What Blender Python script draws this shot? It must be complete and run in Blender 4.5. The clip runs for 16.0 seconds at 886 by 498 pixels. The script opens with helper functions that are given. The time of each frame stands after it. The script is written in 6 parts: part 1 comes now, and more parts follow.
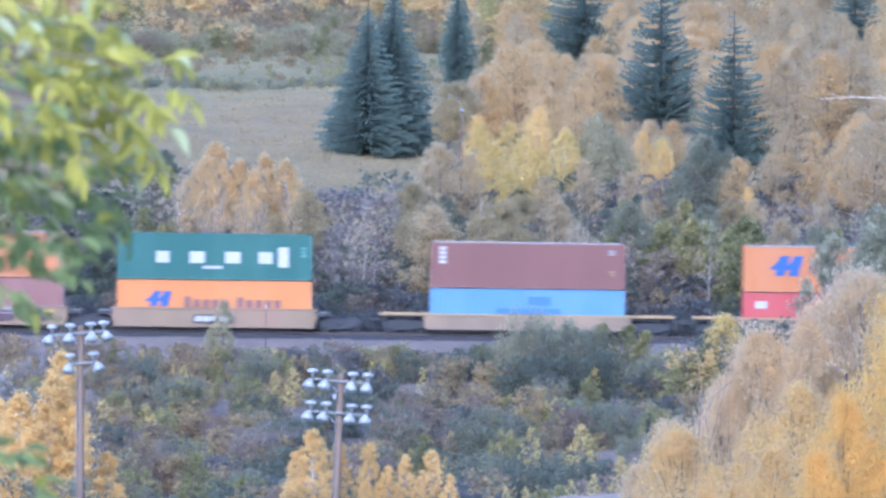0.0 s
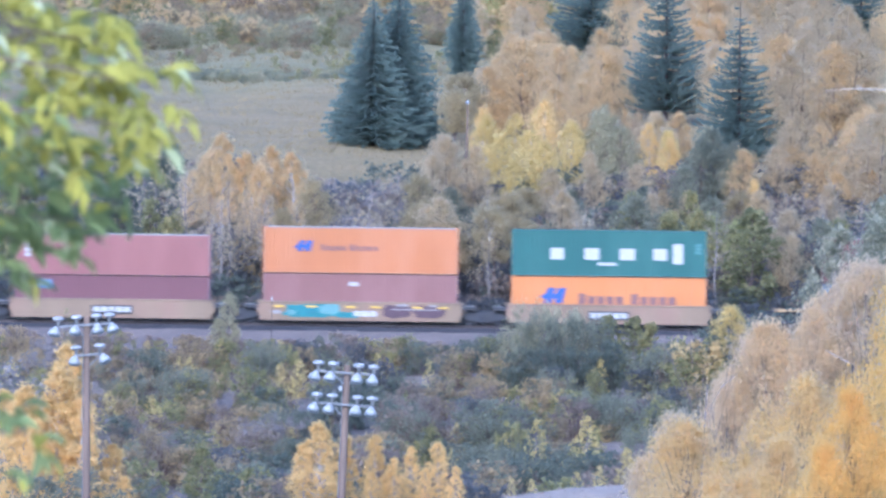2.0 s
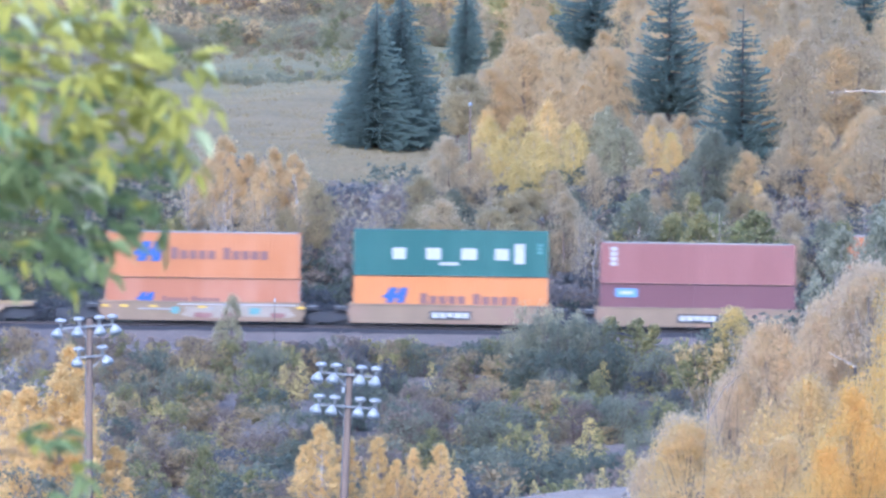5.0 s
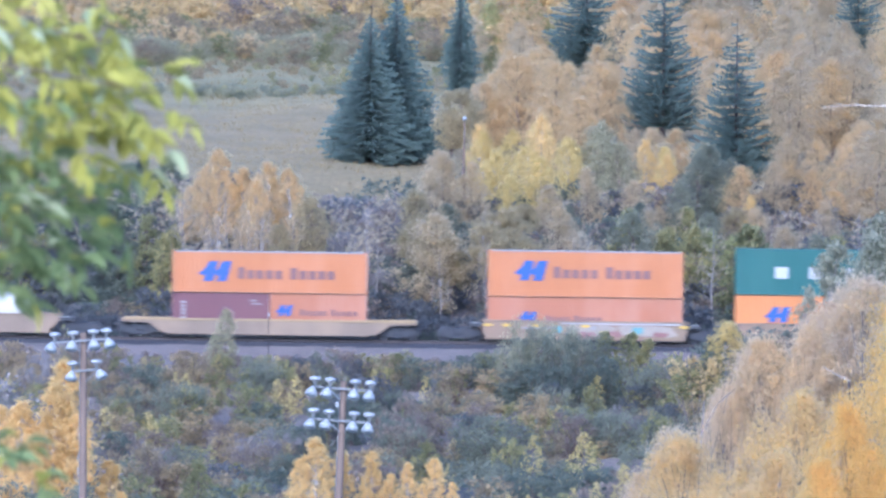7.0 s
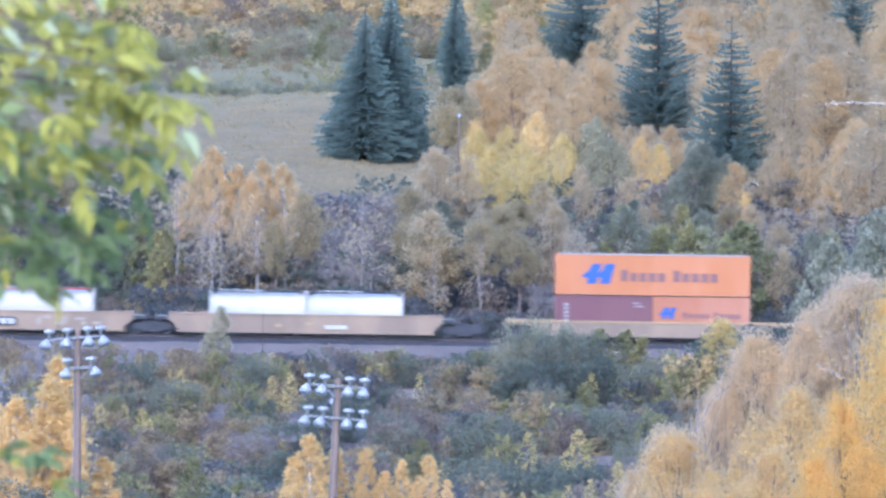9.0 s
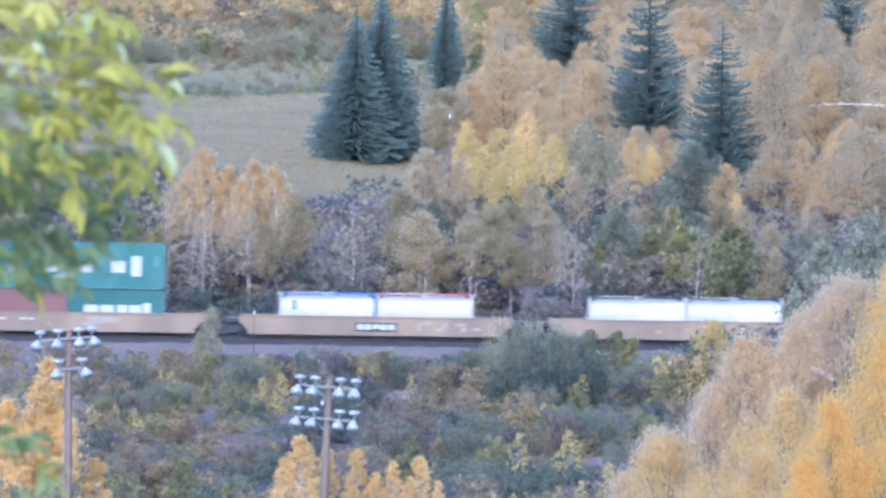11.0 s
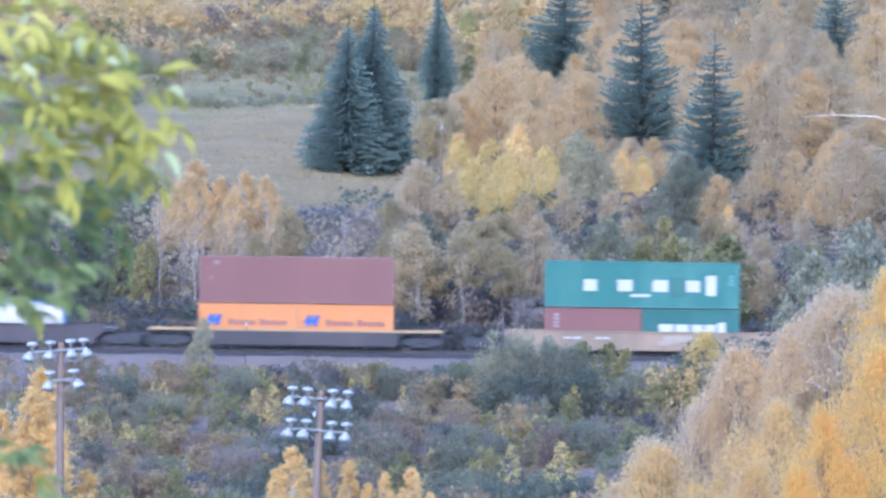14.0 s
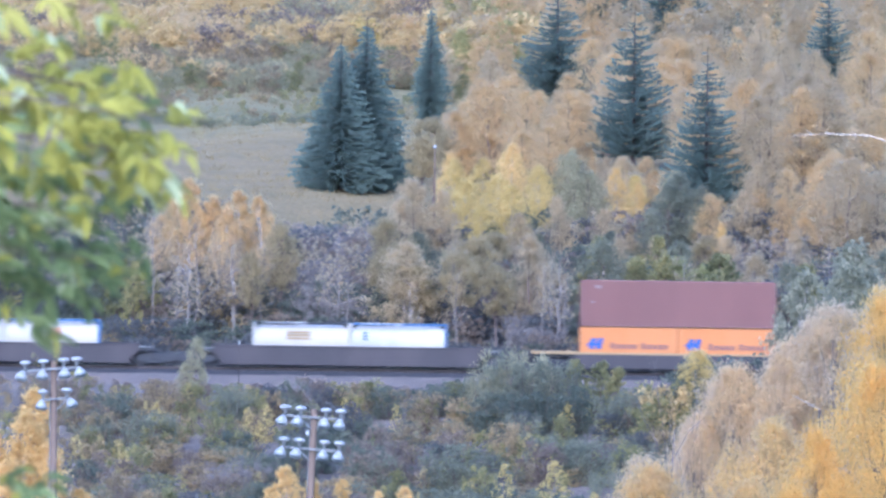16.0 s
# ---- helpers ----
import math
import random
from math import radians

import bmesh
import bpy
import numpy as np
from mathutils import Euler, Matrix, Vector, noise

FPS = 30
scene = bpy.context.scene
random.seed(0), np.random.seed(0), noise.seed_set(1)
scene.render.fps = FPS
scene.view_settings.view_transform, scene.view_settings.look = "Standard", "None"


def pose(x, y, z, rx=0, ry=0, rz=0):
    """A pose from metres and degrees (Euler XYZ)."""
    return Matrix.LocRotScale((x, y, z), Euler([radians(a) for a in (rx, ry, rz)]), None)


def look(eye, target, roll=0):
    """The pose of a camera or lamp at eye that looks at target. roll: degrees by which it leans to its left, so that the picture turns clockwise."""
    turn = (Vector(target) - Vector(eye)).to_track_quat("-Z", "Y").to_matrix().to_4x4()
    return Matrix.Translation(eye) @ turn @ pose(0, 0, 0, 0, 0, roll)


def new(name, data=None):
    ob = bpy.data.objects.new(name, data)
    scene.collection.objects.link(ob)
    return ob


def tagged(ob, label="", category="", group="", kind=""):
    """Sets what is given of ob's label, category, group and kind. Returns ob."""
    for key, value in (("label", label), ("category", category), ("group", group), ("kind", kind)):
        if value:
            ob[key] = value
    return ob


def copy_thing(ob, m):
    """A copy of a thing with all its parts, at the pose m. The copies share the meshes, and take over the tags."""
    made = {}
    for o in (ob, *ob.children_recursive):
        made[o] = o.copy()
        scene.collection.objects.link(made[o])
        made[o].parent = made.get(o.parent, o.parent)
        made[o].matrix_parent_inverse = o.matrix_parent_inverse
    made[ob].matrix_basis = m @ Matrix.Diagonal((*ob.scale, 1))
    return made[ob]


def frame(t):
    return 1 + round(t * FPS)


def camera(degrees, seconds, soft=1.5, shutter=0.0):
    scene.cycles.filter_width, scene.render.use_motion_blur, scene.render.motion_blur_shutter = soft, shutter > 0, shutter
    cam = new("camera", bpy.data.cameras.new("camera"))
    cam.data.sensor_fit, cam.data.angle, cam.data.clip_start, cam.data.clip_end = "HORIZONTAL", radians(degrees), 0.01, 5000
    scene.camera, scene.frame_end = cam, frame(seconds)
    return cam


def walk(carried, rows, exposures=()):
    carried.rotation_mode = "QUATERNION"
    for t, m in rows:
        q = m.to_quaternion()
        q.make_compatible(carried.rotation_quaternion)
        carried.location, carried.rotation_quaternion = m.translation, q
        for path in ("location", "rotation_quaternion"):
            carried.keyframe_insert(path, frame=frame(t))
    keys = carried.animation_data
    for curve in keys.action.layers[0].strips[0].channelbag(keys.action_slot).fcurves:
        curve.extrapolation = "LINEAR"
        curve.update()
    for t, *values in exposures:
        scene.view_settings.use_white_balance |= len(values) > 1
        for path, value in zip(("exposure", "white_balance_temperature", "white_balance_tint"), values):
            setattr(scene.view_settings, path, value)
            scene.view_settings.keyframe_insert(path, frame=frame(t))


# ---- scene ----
# z = 0 is the top of the rails; x runs along the track, y away from the camera's hill across the valley.
EYE = (0.0, 0.0, 10.8)
cam = camera(8, 16.0, 2.7, 0.8)
cam.data.dof.use_dof = True            # long lens focused on the train, the near twigs fall out of focus
cam.data.dof.focus_distance = 400.0
cam.data.dof.aperture_fstop = 14.0
CAMERA_ROWS = [
    (0, 89.2085, -0.7545, -0.0147), (0.5, 89.1577, -0.7226, 0.0023), (1, 89.0809, -0.7219, 0.0472), (1.5, 89.0733, -0.7315, 0.0295),
    (2, 89.1337, -0.7375, 0.0380), (2.5, 89.1922, -0.7599, 0.0467), (3, 89.1962, -0.7464, 0.0631), (3.5, 89.2147, -0.7462, 0.0507),
    (4, 89.1371, -0.7688, 0.0712), (6.5, 89.2428, -0.7853, 0.0248), (7, 89.2794, -0.7899, 0.0099), (7.5, 89.2251, -0.7980, 0.0112),
    (8, 89.2144, -0.8025, -0.0209), (8.5, 89.2398, -0.7914, -0.0378), (9, 89.2548, -0.8104, -0.0401), (11.5, 89.2659, -0.8230, -0.1391),
    (12, 89.2882, -0.8117, -0.1588), (12.5, 89.3829, -0.8226, -0.1941), (13, 89.4147, -0.8121, -0.1844), (13.5, 89.3936, -0.8242, -0.1869),
    (14, 89.3688, -0.7994, -0.1943), (14.5, 89.3841, -0.8117, -0.2089), (15, 89.4618, -0.8208, -0.2249), (15.5, 89.5151, -0.8633, -0.2348),
    (16, 89.5400, -0.8035, -0.2569)]
walk(cam, [(t, pose(*EYE, rx, ry, rz)) for t, rx, ry, rz in CAMERA_ROWS], [(0, 1.44, 4470, 18.5), (16, 1.44, 4470, 18.5)])

# ---- light: overcast autumn afternoon ----
world = bpy.data.worlds.new("sky")
scene.world = world
world.use_nodes = True
wn = world.node_tree.nodes
sky = wn.new("ShaderNodeTexSky")
sky.sky_type = "NISHITA"
sky.sun_disc = False
sky.sun_elevation = radians(31)
sky.sun_rotation = radians(198)
sky.air_density = 1.0
sky.dust_density = 3.0
world.node_tree.links.new(sky.outputs[0], wn["Background"].inputs[0])
wn["Background"].inputs[1].default_value = 0.15
sun = new("sun", bpy.data.lights.new("sun", "SUN"))
sun.data.energy = 1.15
sun.data.angle = radians(45)
sun.data.color = (1.0, 0.95, 0.88)
sun.matrix_world = look((-45, -140, 88), (0, 0, 0))


# ---- materials ----
def mat(name, base, rough=0.8, vary=0.2, scale=3.0, fine=40.0, metal=0.0, bump=0.0, dirt=None, dirt_amount=0.3, streak=1.0):
    """Painted or mineral surface: base colour, broad blotches, fine grain, optional dirt."""
    m = bpy.data.materials.new(name)
    m.use_nodes = True
    nt = m.node_tree
    n, l = nt.nodes, nt.links
    b = n["Principled BSDF"]
    tc = n.new("ShaderNodeTexCoord")
    mp = n.new("ShaderNodeMapping")
    mp.inputs["Scale"].default_value = (1, 1, 1.0 / streak)
    l.new(tc.outputs["Object"], mp.inputs[0])
    big, small = n.new("ShaderNodeTexNoise"), n.new("ShaderNodeTexNoise")
    big.inputs["Scale"].default_value, small.inputs["Scale"].default_value = scale, fine
    big.inputs["Detail"].default_value, small.inputs["Detail"].default_value = 5, 3
    l.new(mp.outputs[0], big.inputs["Vector"])
    l.new(tc.outputs["Object"], small.inputs["Vector"])
    mix1, mix2, mix3 = (n.new("ShaderNodeMix") for _ in range(3))
    for q in (mix1, mix2, mix3):
        q.data_type = "RGBA"
    lo = [c * (1 - vary) for c in base]
    hi = [min(1, c * (1 + vary)) for c in base]
    mix1.inputs[6].default_value, mix1.inputs[7].default_value = (*lo, 1), (*hi, 1)
    l.new(big.outputs[0], mix1.inputs[0])
    mix2.blend_type = "OVERLAY"
    mix2.inputs[0].default_value = 0.25
    l.new(mix1.outputs[2], mix2.inputs[6])
    l.new(small.outputs[0], mix2.inputs[7])
    out = mix2.outputs[2]
    if dirt:
        ramp = n.new("ShaderNodeValToRGB")
        ramp.color_ramp.elements[0].position, ramp.color_ramp.elements[1].position = 0.5, 0.75
        ramp.color_ramp.elements[1].color = (dirt_amount,) * 3 + (1,)
        d = n.new("ShaderNodeTexNoise")
        d.inputs["Scale"].default_value, d.inputs["Detail"].default_value = scale * 0.6, 8
        l.new(mp.outputs[0], d.inputs["Vector"])
        l.new(d.outputs[0], ramp.inputs[0])
        l.new(ramp.outputs[0], mix3.inputs[0])
        l.new(out, mix3.inputs[6])
        mix3.inputs[7].default_value = (*dirt, 1)
        out = mix3.outputs[2]
    l.new(out, b.inputs["Base Color"])
    b.inputs["Roughness"].default_value, b.inputs["Metallic"].default_value = rough, metal
    if bump:
        bp = n.new("ShaderNodeBump")
        bp.inputs["Strength"].default_value = bump
        bp.inputs["Distance"].default_value = 0.05
        l.new(small.outputs[0], bp.inputs["Height"])
        l.new(bp.outputs[0], b.inputs["Normal"])
    return m


def leaf_mat(name, colours, spread=0.32, through_light=0.65, patch=0.9, grain=0.9):
    """Foliage: each leaf takes its own tone between the colours, each plant shifts a little."""
    m = bpy.data.materials.new(name)
    m.use_nodes = True
    n, l = m.node_tree.nodes, m.node_tree.links
    b = n["Principled BSDF"]
    geo, info = n.new("ShaderNodeNewGeometry"), n.new("ShaderNodeObjectInfo")
    tc, no = n.new("ShaderNodeTexCoord"), n.new("ShaderNodeTexNoise")
    no.inputs["Scale"].default_value = grain
    l.new(tc.outputs["Object"], no.inputs["Vector"])
    add = n.new("ShaderNodeMath")
    add.operation = "MULTIPLY_ADD"
    add.inputs[1].default_value = spread
    l.new(geo.outputs["Random Per Island"], add.inputs[0])
    sc = n.new("ShaderNodeMath")
    sc.operation = "MULTIPLY_ADD"
    sc.inputs[1].default_value = 0.35
    l.new(info.outputs["Random"], sc.inputs[0])
    nz = n.new("ShaderNodeMath")
    nz.operation = "MULTIPLY_ADD"
    nz.inputs[1].default_value, nz.inputs[2].default_value = patch, 0.325 - 0.5 * patch - 0.5 * spread
    l.new(no.outputs[0], nz.inputs[0])
    l.new(nz.outputs[0], sc.inputs[2])
    l.new(sc.outputs[0], add.inputs[2])
    ramp = n.new("ShaderNodeValToRGB")
    el = ramp.color_ramp.elements
    el[0].color, el[1].color = (*colours[0], 1), (*colours[-1], 1)
    for i, c in enumerate(colours[1:-1], 1):
        e = el.new(i / (len(colours) - 1))
        e.color = (*c, 1)
    l.new(add.outputs[0], ramp.inputs[0])
    l.new(ramp.outputs[0], b.inputs["Base Color"])
    b.inputs["Roughness"].default_value = 0.8
    b.inputs["Specular IOR Level"].default_value = 0.12
    tr = n.new("ShaderNodeBsdfTranslucent")
    l.new(ramp.outputs[0], tr.inputs[0])
    mx = n.new("ShaderNodeMixShader")
    mx.inputs[0].default_value = through_light
    l.new(b.outputs[0], mx.inputs[1])
    l.new(tr.outputs[0], mx.inputs[2])
    l.new(mx.outputs[0], n["Material Output"].inputs[0])
    return m


M = {
    "orange": mat("orange_paint", (0.315, 0.119, 0.036), 0.55, 0.06, 0.8, 30, dirt=(0.55, 0.3, 0.2), dirt_amount=0.14, streak=3),
    "orange_faded": mat("faded_orange_paint", (0.27, 0.105, 0.048), 0.6, 0.06, 0.8, 30, dirt=(0.5, 0.33, 0.25), dirt_amount=0.19, streak=3),
    "orange_deep": mat("deep_orange_paint", (0.38, 0.145, 0.034), 0.55, 0.06, 0.8, 30, dirt=(0.5, 0.28, 0.15), dirt_amount=0.11, streak=3),
    "teal": mat("teal_paint", (0.0104, 0.074, 0.0651), 0.5, 0.06, 0.8, 30, dirt=(0.1, 0.2, 0.17), dirt_amount=0.14, streak=3),
    "teal_worn": mat("worn_teal_paint", (0.0185, 0.100, 0.086), 0.55, 0.06, 0.8, 30, dirt=(0.15, 0.26, 0.22), dirt_amount=0.19, streak=3),
    "maroon": mat("maroon_paint", (0.121, 0.053, 0.046), 0.6, 0.06, 0.8, 30, dirt=(0.195, 0.09, 0.072), dirt_amount=0.19, streak=3),
    "maroon_dark": mat("dark_maroon_paint", (0.105, 0.041, 0.047), 0.6, 0.06, 0.8, 30, dirt=(0.16, 0.08, 0.08), dirt_amount=0.17, streak=3),
    "brick": mat("brick_red_paint", (0.18, 0.072, 0.064), 0.6, 0.06, 0.8, 30, dirt=(0.3, 0.15, 0.13), dirt_amount=0.19, streak=3),
    "rose": mat("weathered_red_brown_paint", (0.16, 0.076, 0.066), 0.65, 0.06, 0.8, 30, dirt=(0.3, 0.18, 0.16), dirt_amount=0.22, streak=3),
    "red": mat("red_paint", (0.285, 0.045, 0.045), 0.55, 0.06, 0.8, 30, dirt=(0.3, 0.12, 0.1), dirt_amount=0.17, streak=3),
    "sky_blue": mat("light_blue_paint", (0.08, 0.172, 0.295), 0.55, 0.06, 0.8, 30, dirt=(0.2, 0.3, 0.45), dirt_amount=0.17, streak=3),
    "blue": mat("blue_paint", (0.00888, 0.0555, 0.222), 0.5, 0.1),
    "blue_mid": mat("mid_blue_paint", (0.035, 0.105, 0.235), 0.5, 0.1),
    "lettering": mat("dark_red_brown_paint", (0.125, 0.062, 0.058), 0.6, 0.1),
    "white": mat("white_paint", (0.31, 0.31, 0.305), 0.5, 0.05, dirt=(0.5, 0.47, 0.42), dirt_amount=0.3),
    "tank_white": mat("white_tank_cladding", (0.275, 0.268, 0.255), 0.35, 0.05, 0.6, 20, dirt=(0.55, 0.5, 0.43), dirt_amount=0.45, streak=2),
    "red_trim": mat("red_trim_paint", (0.3, 0.075, 0.07), 0.5, 0.1),
    "blue_trim": mat("blue_trim_paint", (0.035, 0.1, 0.235), 0.5, 0.1),
    "tank_cream": mat("cream_tank_cladding", (0.285, 0.262, 0.232), 0.4, 0.05, 0.6, 20, dirt=(0.4, 0.34, 0.28), dirt_amount=0.4, streak=2),
    "steel_pale": mat("pale_roof_paint", (0.23, 0.2, 0.185), 0.5, 0.1),
    "tan": mat("faded_yellow_car_paint", (0.155, 0.115, 0.078), 0.7, 0.18, 0.6, 20, dirt=(0.27, 0.19, 0.115), dirt_amount=0.6, streak=2),
    "tan_rose": mat("faded_pink_tan_car_paint", (0.168, 0.12, 0.073), 0.7, 0.18, 0.6, 20, dirt=(0.22, 0.12, 0.09), dirt_amount=0.5, streak=2),
    "car_brown": mat("dark_brown_car_paint", (0.03, 0.026, 0.03), 0.7, 0.2, 0.6, 20, dirt=(0.075, 0.06, 0.06), dirt_amount=0.4, streak=2),
    "car_yellow": mat("yellow_car_paint", (0.23, 0.165, 0.08), 0.6, 0.15, 0.8, 20, dirt=(0.3, 0.18, 0.08), dirt_amount=0.4),
    "spray_teal": mat("teal_spray_paint", (0.012, 0.12, 0.13), 0.6, 0.3, 3, 20),
    "spray_light_teal": mat("light_teal_spray_paint", (0.085, 0.19, 0.19), 0.6, 0.3, 3, 20),
    "spray_dark": mat("dark_spray_paint", (0.05, 0.025, 0.035), 0.6, 0.4, 3, 20),
    "mark_yellow": mat("bright_yellow_paint", (0.46, 0.3, 0.035), 0.5, 0.15, 3, 20),
    "spray_pale": mat("pale_spray_paint", (0.22, 0.21, 0.205), 0.6, 0.3, 3, 20),
    "iron": mat("dark_cast_iron", (0.022, 0.024, 0.03), 0.7, 0.3, 3, 30, dirt=(0.06, 0.045, 0.035), dirt_amount=0.25),
    "rail": mat("rail_steel", (0.05, 0.042, 0.042), 0.5, 0.2, 3, 30, metal=0.5),
    "tie": mat("creosoted_timber", (0.03, 0.026, 0.026), 0.9, 0.3, 4, 60, bump=0.4),
    "ballast": mat("crushed_rock_ballast", (0.122, 0.103, 0.094), 0.95, 0.3, 0.5, 9, bump=1.0, dirt=(0.15, 0.12, 0.105), dirt_amount=0.7),
    # near-black tone stands for the cars' shadow on the ballast top
    "ballast_shadow": mat("shadow_toned_ballast", (0.032, 0.031, 0.036), 0.9, 0.3, 0.8, 9, bump=1.0, dirt=(0.045, 0.04, 0.042), dirt_amount=0.4),
    "gravel": mat("pale_gravel", (0.2, 0.166, 0.134), 0.95, 0.25, 0.7, 10, bump=1.0, dirt=(0.26, 0.215, 0.175), dirt_amount=0.6),
    "wood_pole": mat("weathered_pole_wood", (0.125, 0.09, 0.066), 0.85, 0.3, 2, 60, bump=0.3, streak=8),
    "galvanised": mat("galvanised_steel", (0.288, 0.304, 0.32), 0.45, 0.1, metal=0.3),
    "steel_grey": mat("dull_grey_steel", (0.15, 0.157, 0.162), 0.5, 0.15, metal=0.2),
    "pale_stain": mat("pale_stain", (0.225, 0.19, 0.15), 0.7, 0.25, 2, 20),
    "lamp_white": mat("white_enamel", (0.265, 0.275, 0.275), 0.35, 0.05),
    "glass_grey": mat("lamp_glass", (0.19, 0.22, 0.235), 0.45, 0.05),
    "bark": mat("grey_brown_bark", (0.16, 0.12, 0.10), 0.9, 0.3, 3, 30, bump=0.4),
    "bark_pale": mat("pale_aspen_bark", (0.42, 0.385, 0.35), 0.85, 0.25, 3, 20, dirt=(0.12, 0.1, 0.09), dirt_amount=0.6),
    "bark_dark": mat("dark_spruce_bark", (0.05, 0.042, 0.04), 0.9, 0.3, 3, 30),
    "bark_birch": mat("pale_birch_bark", (0.245, 0.218, 0.196), 0.85, 0.2, 3, 20, dirt=(0.2, 0.17, 0.16), dirt_amount=0.6),
    "limb": mat("bleached_dead_wood", (0.42, 0.36, 0.29), 0.85, 0.25, 3, 30),
    "twigs": mat("grey_twigs", (0.2, 0.174, 0.16), 0.9, 0.25, 2, 20),
    "twigs_dark": mat("brown_twigs", (0.13, 0.09, 0.085), 0.9, 0.25, 2, 20),
    "l_yellow": leaf_mat("yellow_leaves", [(0.51, 0.38, 0.18), (0.625, 0.48, 0.23), (0.72, 0.57, 0.3)], spread=0.25, patch=0.7),
    "l_gold": leaf_mat("golden_leaves", [(0.586, 0.42, 0.172), (0.747, 0.56, 0.242), (0.858, 0.68, 0.344)], spread=0.2, patch=0.6),
    "l_lemon": leaf_mat("lemon_yellow_leaves", [(0.48, 0.395, 0.156), (0.66, 0.53, 0.216), (0.78, 0.65, 0.313)], spread=0.18, patch=0.7),
    "l_peach": leaf_mat("peach_orange_leaves", [(0.616, 0.47, 0.256), (0.717, 0.56, 0.309), (0.798, 0.645, 0.376)], spread=0.1, patch=0.9, through_light=0.82),
    "l_tan": leaf_mat("tan_leaves", [(0.37, 0.315, 0.19), (0.49, 0.415, 0.245), (0.61, 0.515, 0.305)], spread=0.15, patch=0.9, through_light=0.78),
    "l_greytan": leaf_mat("pale_grey_tan_leaves", [(0.51, 0.425, 0.276), (0.636, 0.53, 0.34), (0.742, 0.63, 0.414)], spread=0.1, patch=0.9, through_light=0.82),
    "l_sage": leaf_mat("sage_leaves", [(0.285, 0.268, 0.168), (0.4, 0.374, 0.236), (0.54, 0.495, 0.33)], spread=0.25, patch=0.8),
    "l_amber": leaf_mat("amber_leaves", [(0.71, 0.53, 0.23), (0.79, 0.575, 0.215), (0.84, 0.61, 0.215), (0.87, 0.67, 0.31)], through_light=0.8, spread=0.12, patch=1.1, grain=1.0),
    "l_honey": leaf_mat("honey_yellow_leaves", [(0.667, 0.545, 0.332), (0.758, 0.6, 0.318), (0.808, 0.63, 0.294), (0.848, 0.65, 0.275)], spread=0.12, patch=1.3, through_light=0.82, grain=1.2),
    # leaf tones that stand for the shade under and between the plants
    "l_shade_tone": leaf_mat("shade_toned_leaves", [(0.13, 0.133, 0.135), (0.17, 0.172, 0.168), (0.225, 0.21, 0.195)]),
    "l_lime": leaf_mat("yellow_green_foliage", [(0.33, 0.335, 0.155), (0.45, 0.435, 0.20), (0.58, 0.53, 0.26)], spread=0.25, through_light=0.75),
    "l_apricot": leaf_mat("apricot_leaves", [(0.69, 0.55, 0.31), (0.77, 0.625, 0.364), (0.84, 0.71, 0.456)], spread=0.1, patch=0.9, through_light=0.84),
    "l_silver": leaf_mat("silvery_green_leaves", [(0.25, 0.255, 0.175), (0.34, 0.335, 0.235), (0.56, 0.52, 0.38)], spread=0.55, through_light=0.6),
    "l_straw": leaf_mat("dry_grass_blades", [(0.2, 0.165, 0.085), (0.275, 0.22, 0.118), (0.37, 0.295, 0.17)], through_light=0.3),
    "l_dusty": leaf_mat("dusty_tan_leaves", [(0.616, 0.525, 0.389), (0.697, 0.585, 0.404), (0.758, 0.625, 0.394), (0.828, 0.64, 0.351)], spread=0.1, patch=1.6, through_light=0.82, grain=1.2),
    "l_olive": leaf_mat("olive_leaves", [(0.18, 0.19, 0.105), (0.32, 0.305, 0.15), (0.56, 0.47, 0.2)], spread=0.5),
    "l_greygreen": leaf_mat("grey_green_leaves", [(0.165, 0.175, 0.135), (0.25, 0.258, 0.185), (0.38, 0.37, 0.255)], spread=0.25),
    "l_dark": leaf_mat("dark_green_leaves", [(0.12, 0.136, 0.118), (0.175, 0.194, 0.152), (0.25, 0.26, 0.178)]),
    "l_maroon": leaf_mat("maroon_brown_leaves", [(0.20, 0.165, 0.145), (0.29, 0.235, 0.185), (0.42, 0.34, 0.24)], spread=0.4),
    "l_brown": leaf_mat("brown_leaves", [(0.23, 0.19, 0.14), (0.36, 0.29, 0.18), (0.58, 0.44, 0.22)], spread=0.5),
    "l_lavender": leaf_mat("grey_seed_heads", [(0.20, 0.18, 0.17), (0.27, 0.245, 0.23), (0.36, 0.33, 0.31)], through_light=0.4),
    "needles": leaf_mat("spruce_needles", [(0.12, 0.165, 0.148), (0.145, 0.193, 0.167), (0.173, 0.222, 0.189)], through_light=0.45, spread=0.2, patch=0.5),
    "near_green": leaf_mat("green_leaf", [(0.185, 0.245, 0.10), (0.255, 0.31, 0.12), (0.335, 0.375, 0.145)], through_light=0.5, grain=3.0),
    "near_yellow": leaf_mat("yellow_green_leaf", [(0.33, 0.32, 0.07), (0.45, 0.42, 0.08), (0.55, 0.495, 0.135)], through_light=0.5, grain=3.0),
    "near_pale": leaf_mat("pale_leaf_underside", [(0.32, 0.36, 0.17), (0.42, 0.45, 0.24), (0.54, 0.55, 0.34)], through_light=0.3),
}


